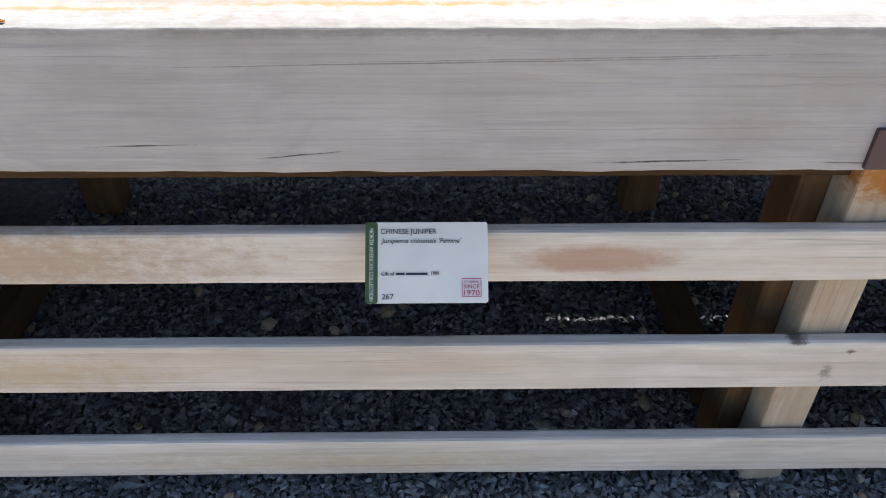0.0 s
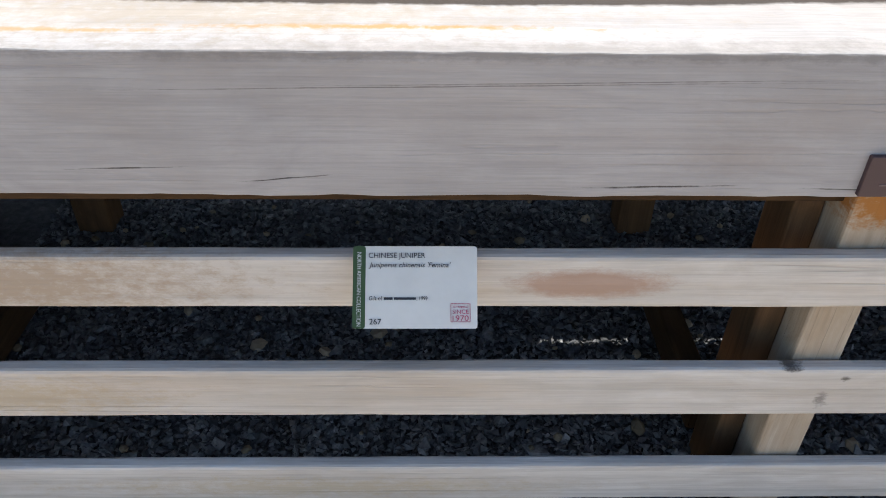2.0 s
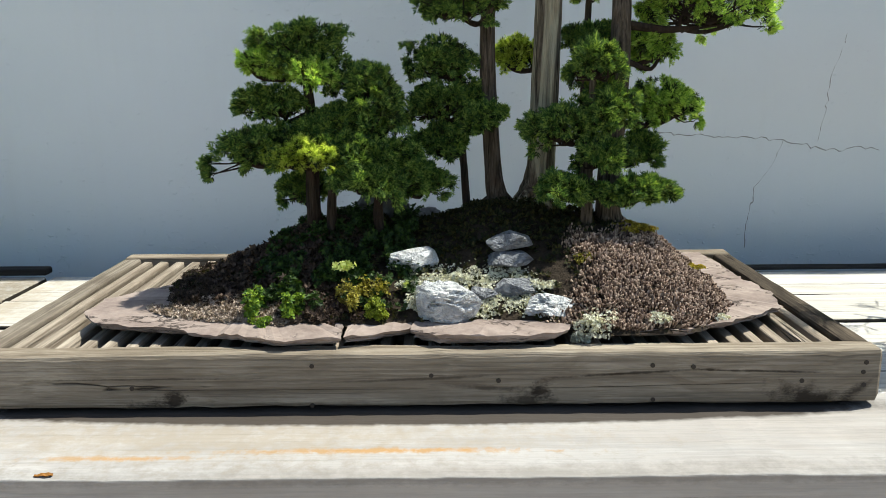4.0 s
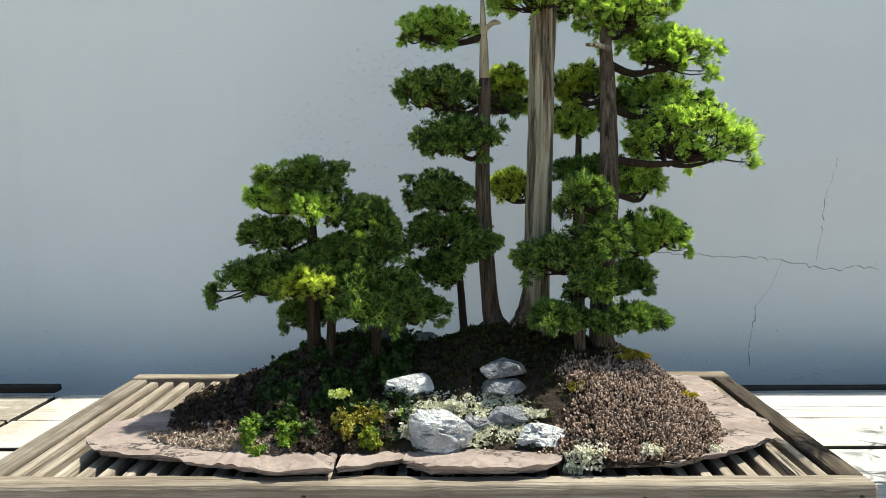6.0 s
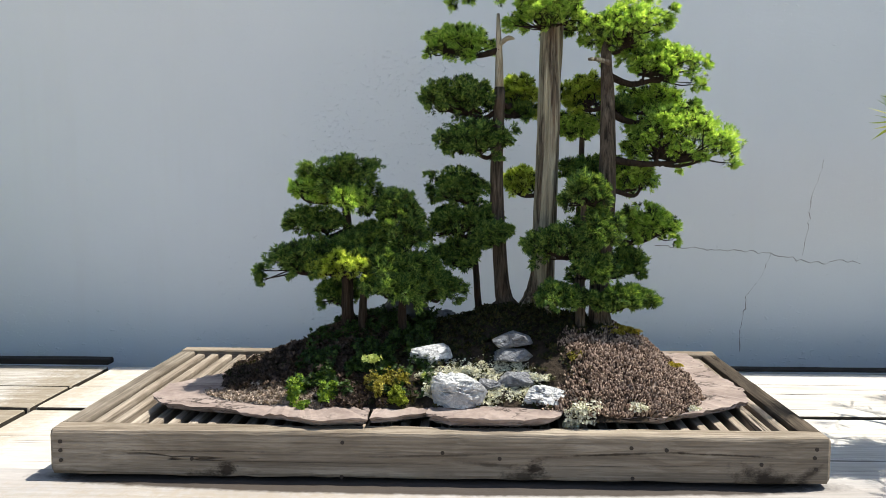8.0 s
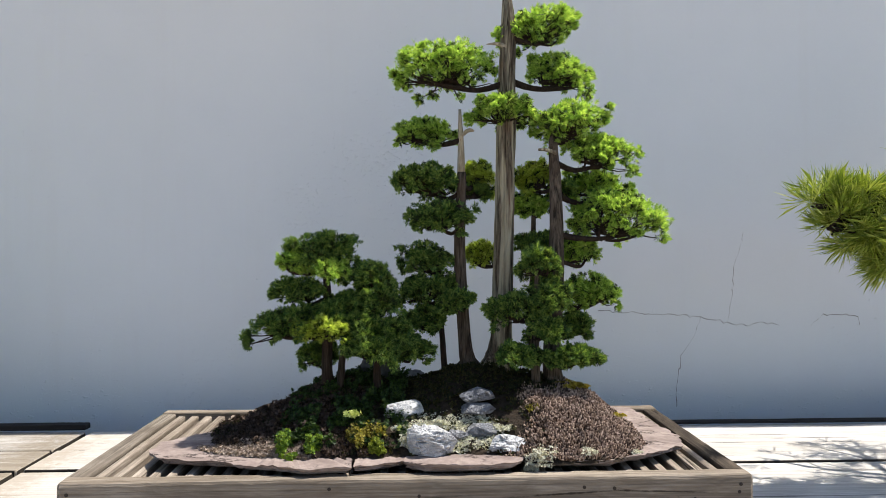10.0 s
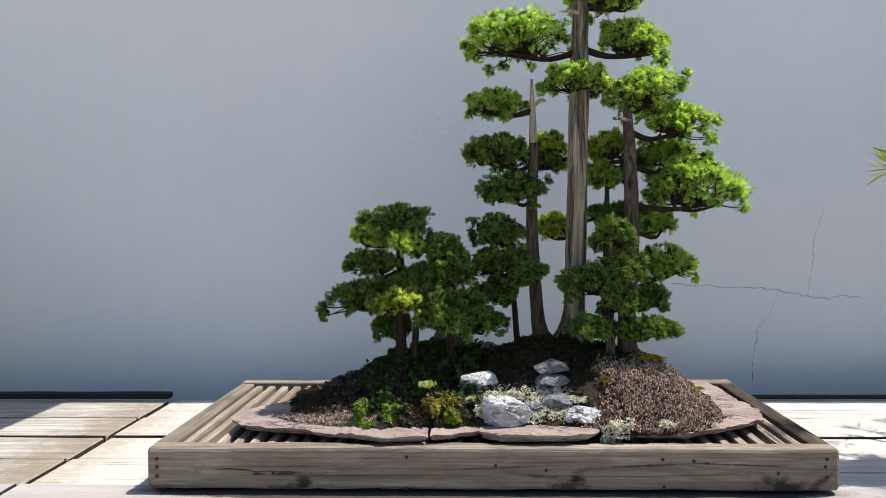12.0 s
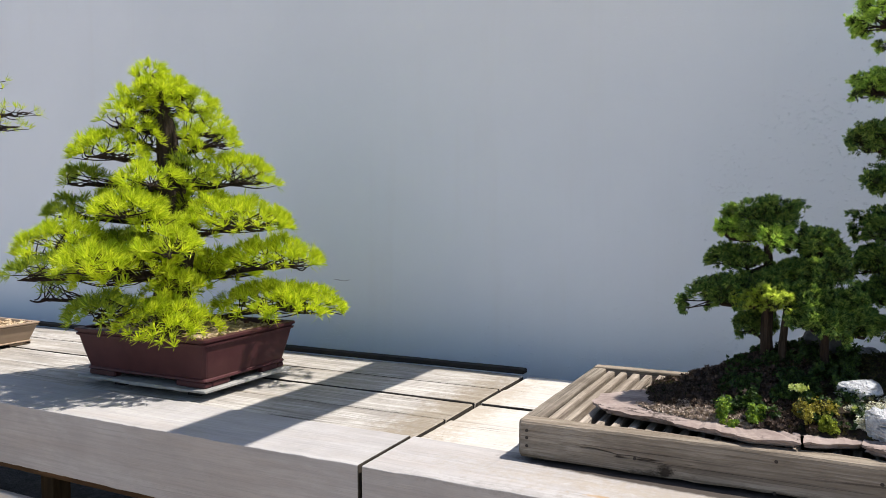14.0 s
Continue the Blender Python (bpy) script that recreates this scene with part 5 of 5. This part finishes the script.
right = juniper([(0.350, 0.500, 1.081), (0.347, 0.500, 1.170), (0.360, 0.510, 1.359), (0.363, 0.530, 1.528), (0.362, 0.560, 1.665), (0.374, 0.575, 1.705)], [0.024, 0.0195, 0.0180, 0.0150, 0.0110, 0.003], [
    (0.394, 0.510, 1.704, 0.094, 0.050, "n"), (0.475, 0.530, 1.639, 0.082, 0.044, "n"), (0.318, 0.570, 1.578, 0.054, 0.040, "y"), (0.478, 0.570, 1.559, 0.077, 0.040, "n"),
    (0.516, 0.510, 1.476, 0.134, 0.060, "n"), (0.452, 0.550, 1.300, 0.072, 0.036, "n"), (0.413, 0.530, 1.221, 0.044, 0.025, "d"),
    (0.418, 0.520, 1.400, 0.042, 0.031, "n"), (0.392, 0.450, 1.154, 0.064, 0.020, "d")],
    "upright juniper with brown bark and bright green foliage clouds", 23, BARK, trunk_sides=20, lean=0.06)
part("deadwood_stub", tube(curve([(0.358, 0.490, 1.633), (0.332, 0.485, 1.639), (0.313, 0.480, 1.639)], 6), [0.006, 0.005, 0.005, 0.004, 0.004, 0.003], 7, 0.15, 7), BARK_GREY, right, "bare grey branch stub")
juniper([(0.303, 0.465, 1.070), (0.303, 0.468, 1.191), (0.309, 0.475, 1.359)], [0.011, 0.009, 0.006], [
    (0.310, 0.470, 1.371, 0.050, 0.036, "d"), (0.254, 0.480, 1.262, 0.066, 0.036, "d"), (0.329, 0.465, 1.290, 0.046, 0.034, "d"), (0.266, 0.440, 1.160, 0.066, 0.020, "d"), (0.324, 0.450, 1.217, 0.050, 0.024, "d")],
    "young juniper in front of the taller trunks", 24, BARK, JUNIPER, trunk_sides=12)
juniper([(0.316, 0.610, 1.108), (0.318, 0.610, 1.296), (0.322, 0.610, 1.526)], [0.010, 0.008, 0.005], [
    (0.318, 0.615, 1.512, 0.048, 0.030, "j"), (0.322, 0.605, 1.412, 0.050, 0.030, "d")],
    "thin young juniper standing behind", 25, BARK, JUNIPER_SHADED, trunk_sides=12)
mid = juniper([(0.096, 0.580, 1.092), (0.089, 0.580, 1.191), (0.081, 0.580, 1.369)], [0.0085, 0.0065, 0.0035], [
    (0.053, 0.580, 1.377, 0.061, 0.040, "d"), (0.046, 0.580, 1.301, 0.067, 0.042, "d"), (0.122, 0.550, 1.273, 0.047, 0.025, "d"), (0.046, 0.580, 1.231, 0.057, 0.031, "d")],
    "small dark green juniper with a thin trunk", 26, SHADED_BARK, JUNIPER_SHADED, trunk_sides=12)
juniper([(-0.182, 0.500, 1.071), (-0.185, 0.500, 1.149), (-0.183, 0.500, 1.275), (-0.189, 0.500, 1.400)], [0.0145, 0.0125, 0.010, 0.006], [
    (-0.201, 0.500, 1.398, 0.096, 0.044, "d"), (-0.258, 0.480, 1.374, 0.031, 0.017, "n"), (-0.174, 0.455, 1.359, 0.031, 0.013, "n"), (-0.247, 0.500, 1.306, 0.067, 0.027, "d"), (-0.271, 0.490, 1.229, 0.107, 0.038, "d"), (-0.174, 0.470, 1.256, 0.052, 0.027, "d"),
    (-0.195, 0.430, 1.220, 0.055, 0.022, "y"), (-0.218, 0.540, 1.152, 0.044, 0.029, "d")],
    "juniper with layered dark green foliage and a long low branch", 27, SHADED_BARK, JUNIPER, trunk_sides=14)
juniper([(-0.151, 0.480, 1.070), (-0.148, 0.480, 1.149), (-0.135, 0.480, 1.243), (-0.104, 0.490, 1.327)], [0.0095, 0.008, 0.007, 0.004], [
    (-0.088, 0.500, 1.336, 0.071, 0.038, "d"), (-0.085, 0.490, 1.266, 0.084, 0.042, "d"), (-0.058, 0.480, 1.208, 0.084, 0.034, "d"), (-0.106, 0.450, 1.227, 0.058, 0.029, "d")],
    "bushy dark green juniper", 28, SHADED_BARK, JUNIPER_SHADED, trunk_sides=12)
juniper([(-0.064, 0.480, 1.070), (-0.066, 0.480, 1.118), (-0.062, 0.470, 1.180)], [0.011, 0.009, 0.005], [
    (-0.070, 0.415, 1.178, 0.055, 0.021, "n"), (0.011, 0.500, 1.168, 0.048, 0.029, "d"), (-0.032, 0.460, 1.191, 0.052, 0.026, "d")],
    "low juniper with one bright spreading branch", 29, SHADED_BARK, JUNIPER_SHADED, trunk_sides=12)


# ---- pines in pots ----
def pot(name, x0, x1, y0, y1, z0, z1, material, label, seed, legs=True):
    """A rectangular bonsai pot with sloping, slightly bowed sides, a lip, feet and a hollow."""
    t = thing(name, ((x0 + x1) / 2, (y0 + y1) / 2, z0), label, "bonsai pot")
    cx, cy, hx, hy = (x0 + x1) / 2, (y0 + y1) / 2, (x1 - x0) / 2, (y1 - y0) / 2
    h = z1 - z0
    prof = [(0.11, 0.885), (0.14, 0.905), (0.17, 0.90), (0.19, 0.885), (0.45, 0.92), (0.70, 0.95), (0.84, 0.965), (0.85, 0.985), (0.89, 0.99), (0.90, 0.975), (0.93, 0.98), (0.94, 1.0), (0.99, 1.0), (1.0, 0.99)]
    inner = [(1.0, 0.93), (0.80, 0.90)]

    def ring(f, z):
        out = []
        ax, ay, rr = hx * f, hy - hx * (1 - f), 0.014
        for sx, sy, a0 in ((1, 1, 0), (-1, 1, 90), (-1, -1, 180), (1, -1, 270)):
            for k in range(4):
                a = radians(a0 + 30 * k)
                out.append((cx + sx * (ax - rr) + rr * math.cos(a), cy + sy * (ay - rr) + rr * math.sin(a), z))
        return out

    rows = [ring(f, z0 + u * h) for u, f in prof + inner]
    m = len(rows[0])
    v = [p for r in rows for p in r]
    f = [[k * m + j, k * m + (j + 1) % m, (k + 1) * m + (j + 1) % m, (k + 1) * m + j] for k in range(len(rows) - 1) for j in range(m)]
    f.append(list(range(m))[::-1])
    f.append([(len(rows) - 1) * m + j for j in range(m)])
    bowl = part("bowl", (v, f), material, t)
    ax, ay = hx * 0.885, hy - hx * 0.115
    for sx in (-1, 1):
        for sy in (-1, 1):
            # L-shaped corner feet
            xa, xb = sorted((cx + sx * ax, cx + sx * (ax - hx * 0.42)))
            ya, yb = sorted((cy + sy * ay, cy + sy * (ay - 0.03)))
            part("foot", board((xa, ya, z0), (xb, yb, z0 + 0.115 * h), 0, 0.004, 0.0, 0.2, seed), material, bowl)
            xa, xb = sorted((cx + sx * ax, cx + sx * (ax - 0.03)))
            ya, yb = sorted((cy + sy * (ay - 0.031), cy + sy * (ay - hy * 0.5)))
            part("foot", board((xa, ya, z0), (xb, yb, z0 + 0.115 * h), 1, 0.004, 0.0, 0.2, seed), material, bowl)
    return t, (cx, cy, hx * 0.90, hy - hx * 0.10, z0 + 0.86 * h)


def grit(cx, cy, hx, hy, z, seed, count=1500, label="pale potting grit with fallen brown needles"):
    rng = np.random.default_rng(seed)
    v, f = stones(np.column_stack([rng.uniform(cx - hx, cx + hx, count), rng.uniform(cy - hy, cy + hy, count), np.full(count, z) + rng.uniform(-0.004, 0.010, count)]), 0.0065, rng)
    sheet = np.array([(cx - hx, cy - hy, z), (cx + hx, cy - hy, z), (cx + hx, cy + hy, z), (cx - hx, cy + hy, z), (cx, cy, z + 0.012)])
    v2, f2 = join([(v, f), (sheet, [[0, 1, 4], [1, 2, 4], [2, 3, 4], [3, 0, 4]])])
    return tagged(mesh("potting_grit", v2, f2, PUMICE, at=(cx, cy, z)), label, "potting grit", kind="stuff")



def stones(pos, size, rng, squash=0.7):
    """Many small angular stones, each a bent icosahedron."""
    g = (1 + 5 ** 0.5) / 2
    base = np.array([(-1, g, 0), (1, g, 0), (-1, -g, 0), (1, -g, 0), (0, -1, g), (0, 1, g), (0, -1, -g), (0, 1, -g), (g, 0, -1), (g, 0, 1), (-g, 0, -1), (-g, 0, 1)]) / 1.9
    tri = np.array([(0, 11, 5), (0, 5, 1), (0, 1, 7), (0, 7, 10), (0, 10, 11), (1, 5, 9), (5, 11, 4), (11, 10, 2), (10, 7, 6), (7, 1, 8), (3, 9, 4), (3, 4, 2), (3, 2, 6), (3, 6, 8), (3, 8, 9), (4, 9, 5), (2, 4, 11), (6, 2, 10), (8, 6, 7), (9, 8, 1)])
    n = len(pos)
    q = rng.normal(size=(n, 4))
    q /= np.linalg.norm(q, axis=1, keepdims=True)
    w, x, y, z = q.T
    rot = np.stack([1 - 2 * (y * y + z * z), 2 * (x * y - z * w), 2 * (x * z + y * w), 2 * (x * y + z * w), 1 - 2 * (x * x + z * z), 2 * (y * z - x * w), 2 * (x * z - y * w), 2 * (y * z + x * w), 1 - 2 * (x * x + y * y)], axis=1).reshape(n, 3, 3)
    s = size * rng.lognormal(0, 0.32, (n, 1, 1)) * rng.uniform(0.55, 1.25, (n, 1, 3))
    pts = base[None] * (1 + rng.normal(0, 0.13, (n, 12, 1))) * s
    pts = np.einsum("nij,nkj->nki", rot, pts)
    pts[:, :, 2] *= squash
    pts += np.asarray(pos)[:, None, :]
    faces = (tri[None] + 12 * np.arange(n)[:, None, None]).reshape(-1, 3)
    return pts.reshape(-1, 3), faces.tolist()


def pine(trunk_points, radii, pads, label, seed, needle=0.031, tufts=2100, count=36, mat=PINE, width=0.0013, spread=0.88, twig=1.0):
    """A layered pine: each pad is x, y, z, half width, half depth, half height."""
    rng = np.random.default_rng(seed)
    t = thing("pine_tree", trunk_points[0], label, "bonsai tree", "pines in pots")
    n = 24
    path = curve(trunk_points, n)
    rad = list(np.interp(np.linspace(0, 1, n), np.linspace(0, 1, len(radii)), radii))
    part("trunk", tube(path, rad, 18, 0.16, seed), PINE_BARK, t)
    for k, (x, y, z, rx, ry, rz, m, fill) in enumerate(pads):
        droop, rz = rz < 0, abs(rz)
        rx2, ry2 = max(0.03, rx - 0.012), max(0.03, ry - 0.012)
        number = int(fill * max(26, int(tufts * rx2 * ry2 * 3.2)))
        u = rng.uniform(-1, 1, (number * 4, 2))
        u = u[np.hypot(u[:, 0], u[:, 1]) < 1][:number]
        d = np.hypot(u[:, 0], u[:, 1])
        lump = np.array([noise.noise(Vector((a * rx * 26, b * ry * 26, seed + k * 3.1))) for a, b in u])
        keep = lump > -0.25
        u, d, lump = u[keep], d[keep], lump[keep]
        zz = z - rz * 0.45 + rz * 0.95 * np.sqrt(np.maximum(0, 1 - d ** 2)) * (0.75 + 0.5 * lump) - rz * 0.35 * d ** 2 - 0.010 + rng.normal(0, 0.004, len(u))
        pos = np.column_stack([x + u[:, 0] * rx2, y + u[:, 1] * ry2, zz])
        dirs = np.column_stack([u[:, 0] * 0.75 - (0.5 if droop else 0), u[:, 1] * 0.75, np.full(len(u), -0.35 if droop else 0.62)]) + rng.normal(0, 0.2, (len(u), 3))
        tuft = needles(pos, dirs, needle, count, width, rng, spread)
        root = on_path(path, z - rz * 0.9)
        under = Vector((x, y, z - rz * 0.75))
        out = Vector((x - root.x, y - root.y, 0))
        tip = under + out.normalized() * rx * 0.6
        shapes = [limb(root, under, 0.010, 0.005, rng, 0.012), limb(under, tip, 0.005, 0.002, rng, 0.004, 6, 5)]
        for p in pos[rng.permutation(len(pos))[:max(14, len(pos) // 3)]]:
            q = root.lerp(under, rng.uniform(0.55, 1.0)) if rng.random() < 0.5 else under.lerp(tip, rng.random())
            shapes.append(limb(q, Vector(p), 0.0026 * twig, 0.0012 * twig, rng, 0.006, 6, 4))
        bough = part("branch", join(shapes), TWIG, t)
        part("foliage", tuft, m, bough)
    return t


# the yellow-green pine on the left-hand bench
tile = thing("slate_tile", (-1.95, 0.48, DECK), "thin grey slate tile raised on dark blocks under the pine's pot", "tile")
part("plate", board((-2.225, 0.275, DECK + 0.0245), (-1.675, 0.675, DECK + 0.0340), 0, 0.002, 0.0012, 0.03, 70, 0.8), TILE, tile)
for x in (-2.12, -1.80):
    part("block", board((x, 0.33, DECK - 0.001), (x + 0.05, 0.62, DECK + 0.0243), 1, 0.002, 0.0005, 0.1, 69), BLACK_WOOD, tile)
pine_pot, soil = pot("pine_pot", -2.225, -1.660, 0.262, 0.690, DECK + 0.0345, 1.048, POT_CLAY, "brown-red rectangular stoneware pot on a slate tile", 71)
grit(*soil, 72)
S, W = Vector((0.68, 0.73, 0)), Vector((0.73, -0.68, 0))
layers = [(-0.045, 0.00, 1.885, 0.060, 0.035, 0), (-0.010, 0.00, 1.835, 0.110, 0.035, 0), (-0.116, 0.04, 1.745, 0.09, 0.045, 0), (0.100, 0.00, 1.735, 0.108, 0.050, 0), (0.12, 0.05, 1.675, 0.10, 0.035, 0), (-0.167, 0.05, 1.645, 0.118, 0.045, 0),
          (0.208, 0.00, 1.573, 0.140, 0.048, 0), (-0.048, 0.16, 1.545, 0.112, 0.038, 0), (-0.252, -0.05, 1.545, 0.09, 0.030, 1), (0.180, 0.10, 1.428, 0.210, 0.055, 0),
          (-0.271, -0.05, 1.450, 0.10, 0.038, 1)]
layers += [(-0.290, 0.10, 1.360, 0.145, 0.060, 0), (-0.036, 0.22, 1.405, 0.085, 0.030, 0), (0.305, 0.05, 1.290, 0.180, 0.050, 0), (-0.103, 0.20, 1.285, 0.160, 0.058, 0),
           (-0.366, 0.00, 1.200, 0.078, 0.045, 1), (0.318, 0.08, 1.145, 0.245, 0.046, 0), (-0.012, 0.24, 1.122, 0.155, 0.055, 0)]
layers += [(0.02, 0.12, 1.20, 0.11, 0.04, 0), (0.065, 0.0, 1.80, 0.10, 0.04, 0), (-0.09, 0.02, 1.80, 0.08, 0.035, 0), (0.06, -0.10, 1.50, 0.15, 0.05, 0), (-0.12, -0.12, 1.32, 0.16, 0.05, 1), (0.12, -0.12, 1.25, 0.17, 0.05, 0), (-0.10, 0.17, 1.46, 0.10, 0.035, 0)]
# front boughs added to cast dappled shade on the deck before the pot
layers += [(-0.20, 0.30, 1.30, 0.12, 0.035, 0), (-0.35, 0.20, 1.27, 0.11, 0.035, 1), (0.0, 0.32, 1.34, 0.11, 0.035, 0), (-0.12, 0.27, 1.45, 0.10, 0.035, 0)]
prng = np.random.default_rng(8)
for z in np.linspace(1.16, 1.80, 12):
    reach = 0.42 * (1.93 - z) / 0.75
    a = prng.uniform(0, 2 * math.pi)
    rr = reach * prng.uniform(0.35, 0.85)
    layers.append((rr * math.cos(a), rr * math.sin(a) * 0.8, z, 0.05 + 0.16 * reach, 0.038, int(prng.random() < 0.35)))
TRUNK = Vector((-2.0, 0.46, 0))
pine_pads = []
for s, w, z, hw2, hz, dark in layers:
    p = TRUNK + S * (s * 1.07 if s > 0.05 else s) + W * w
    pine_pads.append((p.x, p.y, z, hw2, min(hw2 * 1.1, 0.20), hz * 1.65, PINE_DARK if dark else PINE, 1.0))
pine([(-1.99, 0.47, 1.01), (-2.0, 0.46, 1.10), (-1.992, 0.47, 1.22), (-1.975, 0.485, 1.34), (-1.99, 0.465, 1.50), (-2.005, 0.455, 1.70), (-2.03, 0.43, 1.86)],
     [0.078, 0.058, 0.054, 0.050, 0.043, 0.031, 0.009], pine_pads, "dense layered yellow-green pine in a brown pot", 73)

# the pine beyond the tray's other end
pot_r, soil_r = pot("pine_pot", 1.42, 2.0, 0.30, 0.74, DECK + 0.002, 1.03, POT_CLAY, "brown stoneware pot of the long-needled pine", 74)
grit(*soil_r, 75, 700)
right_pads = [(0.985, 0.45, 1.545, 0.065, 0.065, 0.055), (1.02, 0.45, 1.48, 0.06, 0.06, 0.04), (1.05, 0.46, 1.505, 0.075, 0.075, 0.05), (1.09, 0.43, 1.455, 0.070, 0.07, -0.03), (1.12, 0.44, 1.50, 0.08, 0.075, 0.05), (1.15, 0.46, 1.405, 0.08, 0.08, -0.03), (1.17, 0.45, 1.375, 0.07, 0.07, -0.03), (1.08, 0.45, 1.44, 0.07, 0.07, -0.03), (1.06, 0.46, 1.545, 0.075, 0.075, 0.045), (1.15, 0.47, 1.545, 0.085, 0.08, 0.045), (1.14, 0.44, 1.43, 0.085, 0.08, 0.050), (1.27, 0.50, 1.47, 0.10, 0.10, 0.05),
              (1.28, 0.52, 1.655, 0.08, 0.07, 0.035), (1.38, 0.50, 1.62, 0.12, 0.12, 0.05), (1.60, 0.50, 1.78, 0.15, 0.14, 0.06), (1.75, 0.45, 1.50, 0.16, 0.14, 0.06), (1.45, 0.30, 1.42, 0.16, 0.14, 0.05)]
# unseen high boughs, added to shade the deck
right_pads += [(1.62, 0.15, 1.80, 0.15, 0.14, 0.05), (1.66, 0.85, 1.82, 0.14, 0.12, 0.05), (1.68, 0.62, 2.00, 0.14, 0.14, 0.05)]
right_pads = [(*p, PINE_LONG, 1.0) for p in right_pads]
# more unseen boughs, thinned out to dapple the deck
for k in range(16):
    across = (k * 0.618) % 1.0
    right_pads.append((1.08 + 0.09 * across + 0.036 * k, 0.10 + 0.74 * across, 1.46 + 0.16 * ((k * 0.381 + 0.2) % 1.0), 0.085, 0.085, 0.03, PINE_LONG, 0.42 if across < 0.5 else 0.16))
# low unseen boughs added to dapple the front timber
for k in range(7):
    right_pads.append((0.99 + 0.055 * k, 0.09 + 0.05 * (k % 3), 1.40 + 0.05 * (k % 2), 0.08, 0.075, 0.03, PINE_LONG, 0.38))
pine([(1.70, 0.52, 1.0), (1.68, 0.52, 1.2), (1.62, 0.51, 1.45), (1.60, 0.50, 1.75), (1.62, 0.52, 2.0)], [0.06, 0.045, 0.035, 0.02, 0.01], right_pads,
     "long-needled green pine reaching over the bench", 76, 0.058, 900, 26, PINE, 0.00095, 0.95, 1.25)

# the far pot and its tree
far_pot, soil_f = pot("shallow_pot", -3.53, -3.03, 0.35, 0.72, DECK + 0.002, 0.955, POT_TAN, "shallow tan stoneware pot with pale grit", 77)
grit(*soil_f, 78, 900, "pale grit in the shallow pot")
v, f = blob((-3.13, 0.50, 0.968), (0.045, 0.04, 0.028), 40, 0.3, 2, 0.5)
tagged(mesh("stone", v, f, WHITE_STONE, at=(-3.13, 0.50, 0.94)), "white stone in the shallow pot", "stone")
pine([(-3.16, 0.55, 0.93), (-3.16, 0.55, 1.3), (-3.15, 0.56, 1.7), (-3.2, 0.56, 2.0)], [0.03, 0.024, 0.018, 0.008],
                [(-2.97, 0.58, 1.83, 0.15, 0.10, 0.03, PINE, 1.0), (-3.02, 0.58, 1.78, 0.12, 0.10, 0.03, PINE, 1.0), (-3.12, 0.55, 1.97, 0.15, 0.12, 0.04, PINE, 1.0), (-3.4, 0.5, 1.75, 0.2, 0.12, 0.04, PINE, 1.0)], "sparse light green tree at the bench's far end", 79, 0.03, 420, 12, PINE)

# ---- gravel under and before the bench ----
def chips(pos, size, rng):
    """Crushed gravel: many small six-cornered chips."""
    base = np.array([(1, 0, 0), (-1, 0, 0), (0, 1, 0), (0, -1, 0), (0, 0, 1), (0, 0, -1)], float)
    tri = np.array([(0, 2, 4), (2, 1, 4), (1, 3, 4), (3, 0, 4), (2, 0, 5), (1, 2, 5), (3, 1, 5), (0, 3, 5)])
    n = len(pos)
    pts = base[None] + rng.normal(0, 0.30, (n, 6, 3))
    pts *= size * rng.lognormal(0, 0.30, (n, 1, 1)) * rng.uniform(0.6, 1.25, (n, 1, 3))
    a, b = rng.uniform(0, 2 * math.pi, (2, n))
    b = 0.45 * np.sin(b)
    x = pts[:, :, 0] * np.cos(b)[:, None] + pts[:, :, 2] * np.sin(b)[:, None]
    z = (pts[:, :, 2] * np.cos(b)[:, None] - pts[:, :, 0] * np.sin(b)[:, None]) * 0.7
    y = pts[:, :, 1]
    out = np.stack([x * np.cos(a)[:, None] - y * np.sin(a)[:, None], x * np.sin(a)[:, None] + y * np.cos(a)[:, None], z], axis=2) + np.asarray(pos)[:, None, :]
    return out.reshape(-1, 3), (tri[None] + 6 * np.arange(n)[:, None, None]).reshape(-1, 3).tolist()


rng = np.random.default_rng(90)
gx0, gx1, gy0, gy1, gap = -1.0, 1.2, -0.10, 1.30, 0.0088
xs, ys = np.meshgrid(np.arange(gx0, gx1, gap), np.arange(gy0, gy1, gap))
gpos = np.column_stack([xs.ravel(), ys.ravel(), np.zeros(xs.size)])
gpos[:, :2] += rng.uniform(-0.6, 0.6, (len(gpos), 2)) * gap
gpos[:, 2] = rng.uniform(0.0, 0.009, len(gpos))
gv, gf = chips(gpos, 0.0072, rng)
tagged(mesh("gravel", gv, gf, GRAVEL, at=(0, 0.5, 0)), "loose angular blue-grey gravel under the bench", "gravel", kind="stuff")
rng = np.random.default_rng(91)
tv, tf = stones(np.column_stack([rng.uniform(-1.0, 1.2, 150), rng.uniform(-0.08, 1.2, 150), np.full(150, 0.011)]), 0.0105, rng, 0.7)
tagged(mesh("pebbles", tv, tf, GRAVEL_TAN, at=(0, 0.5, 0)), "scattered tan pebbles in the gravel", "gravel", kind="stuff")
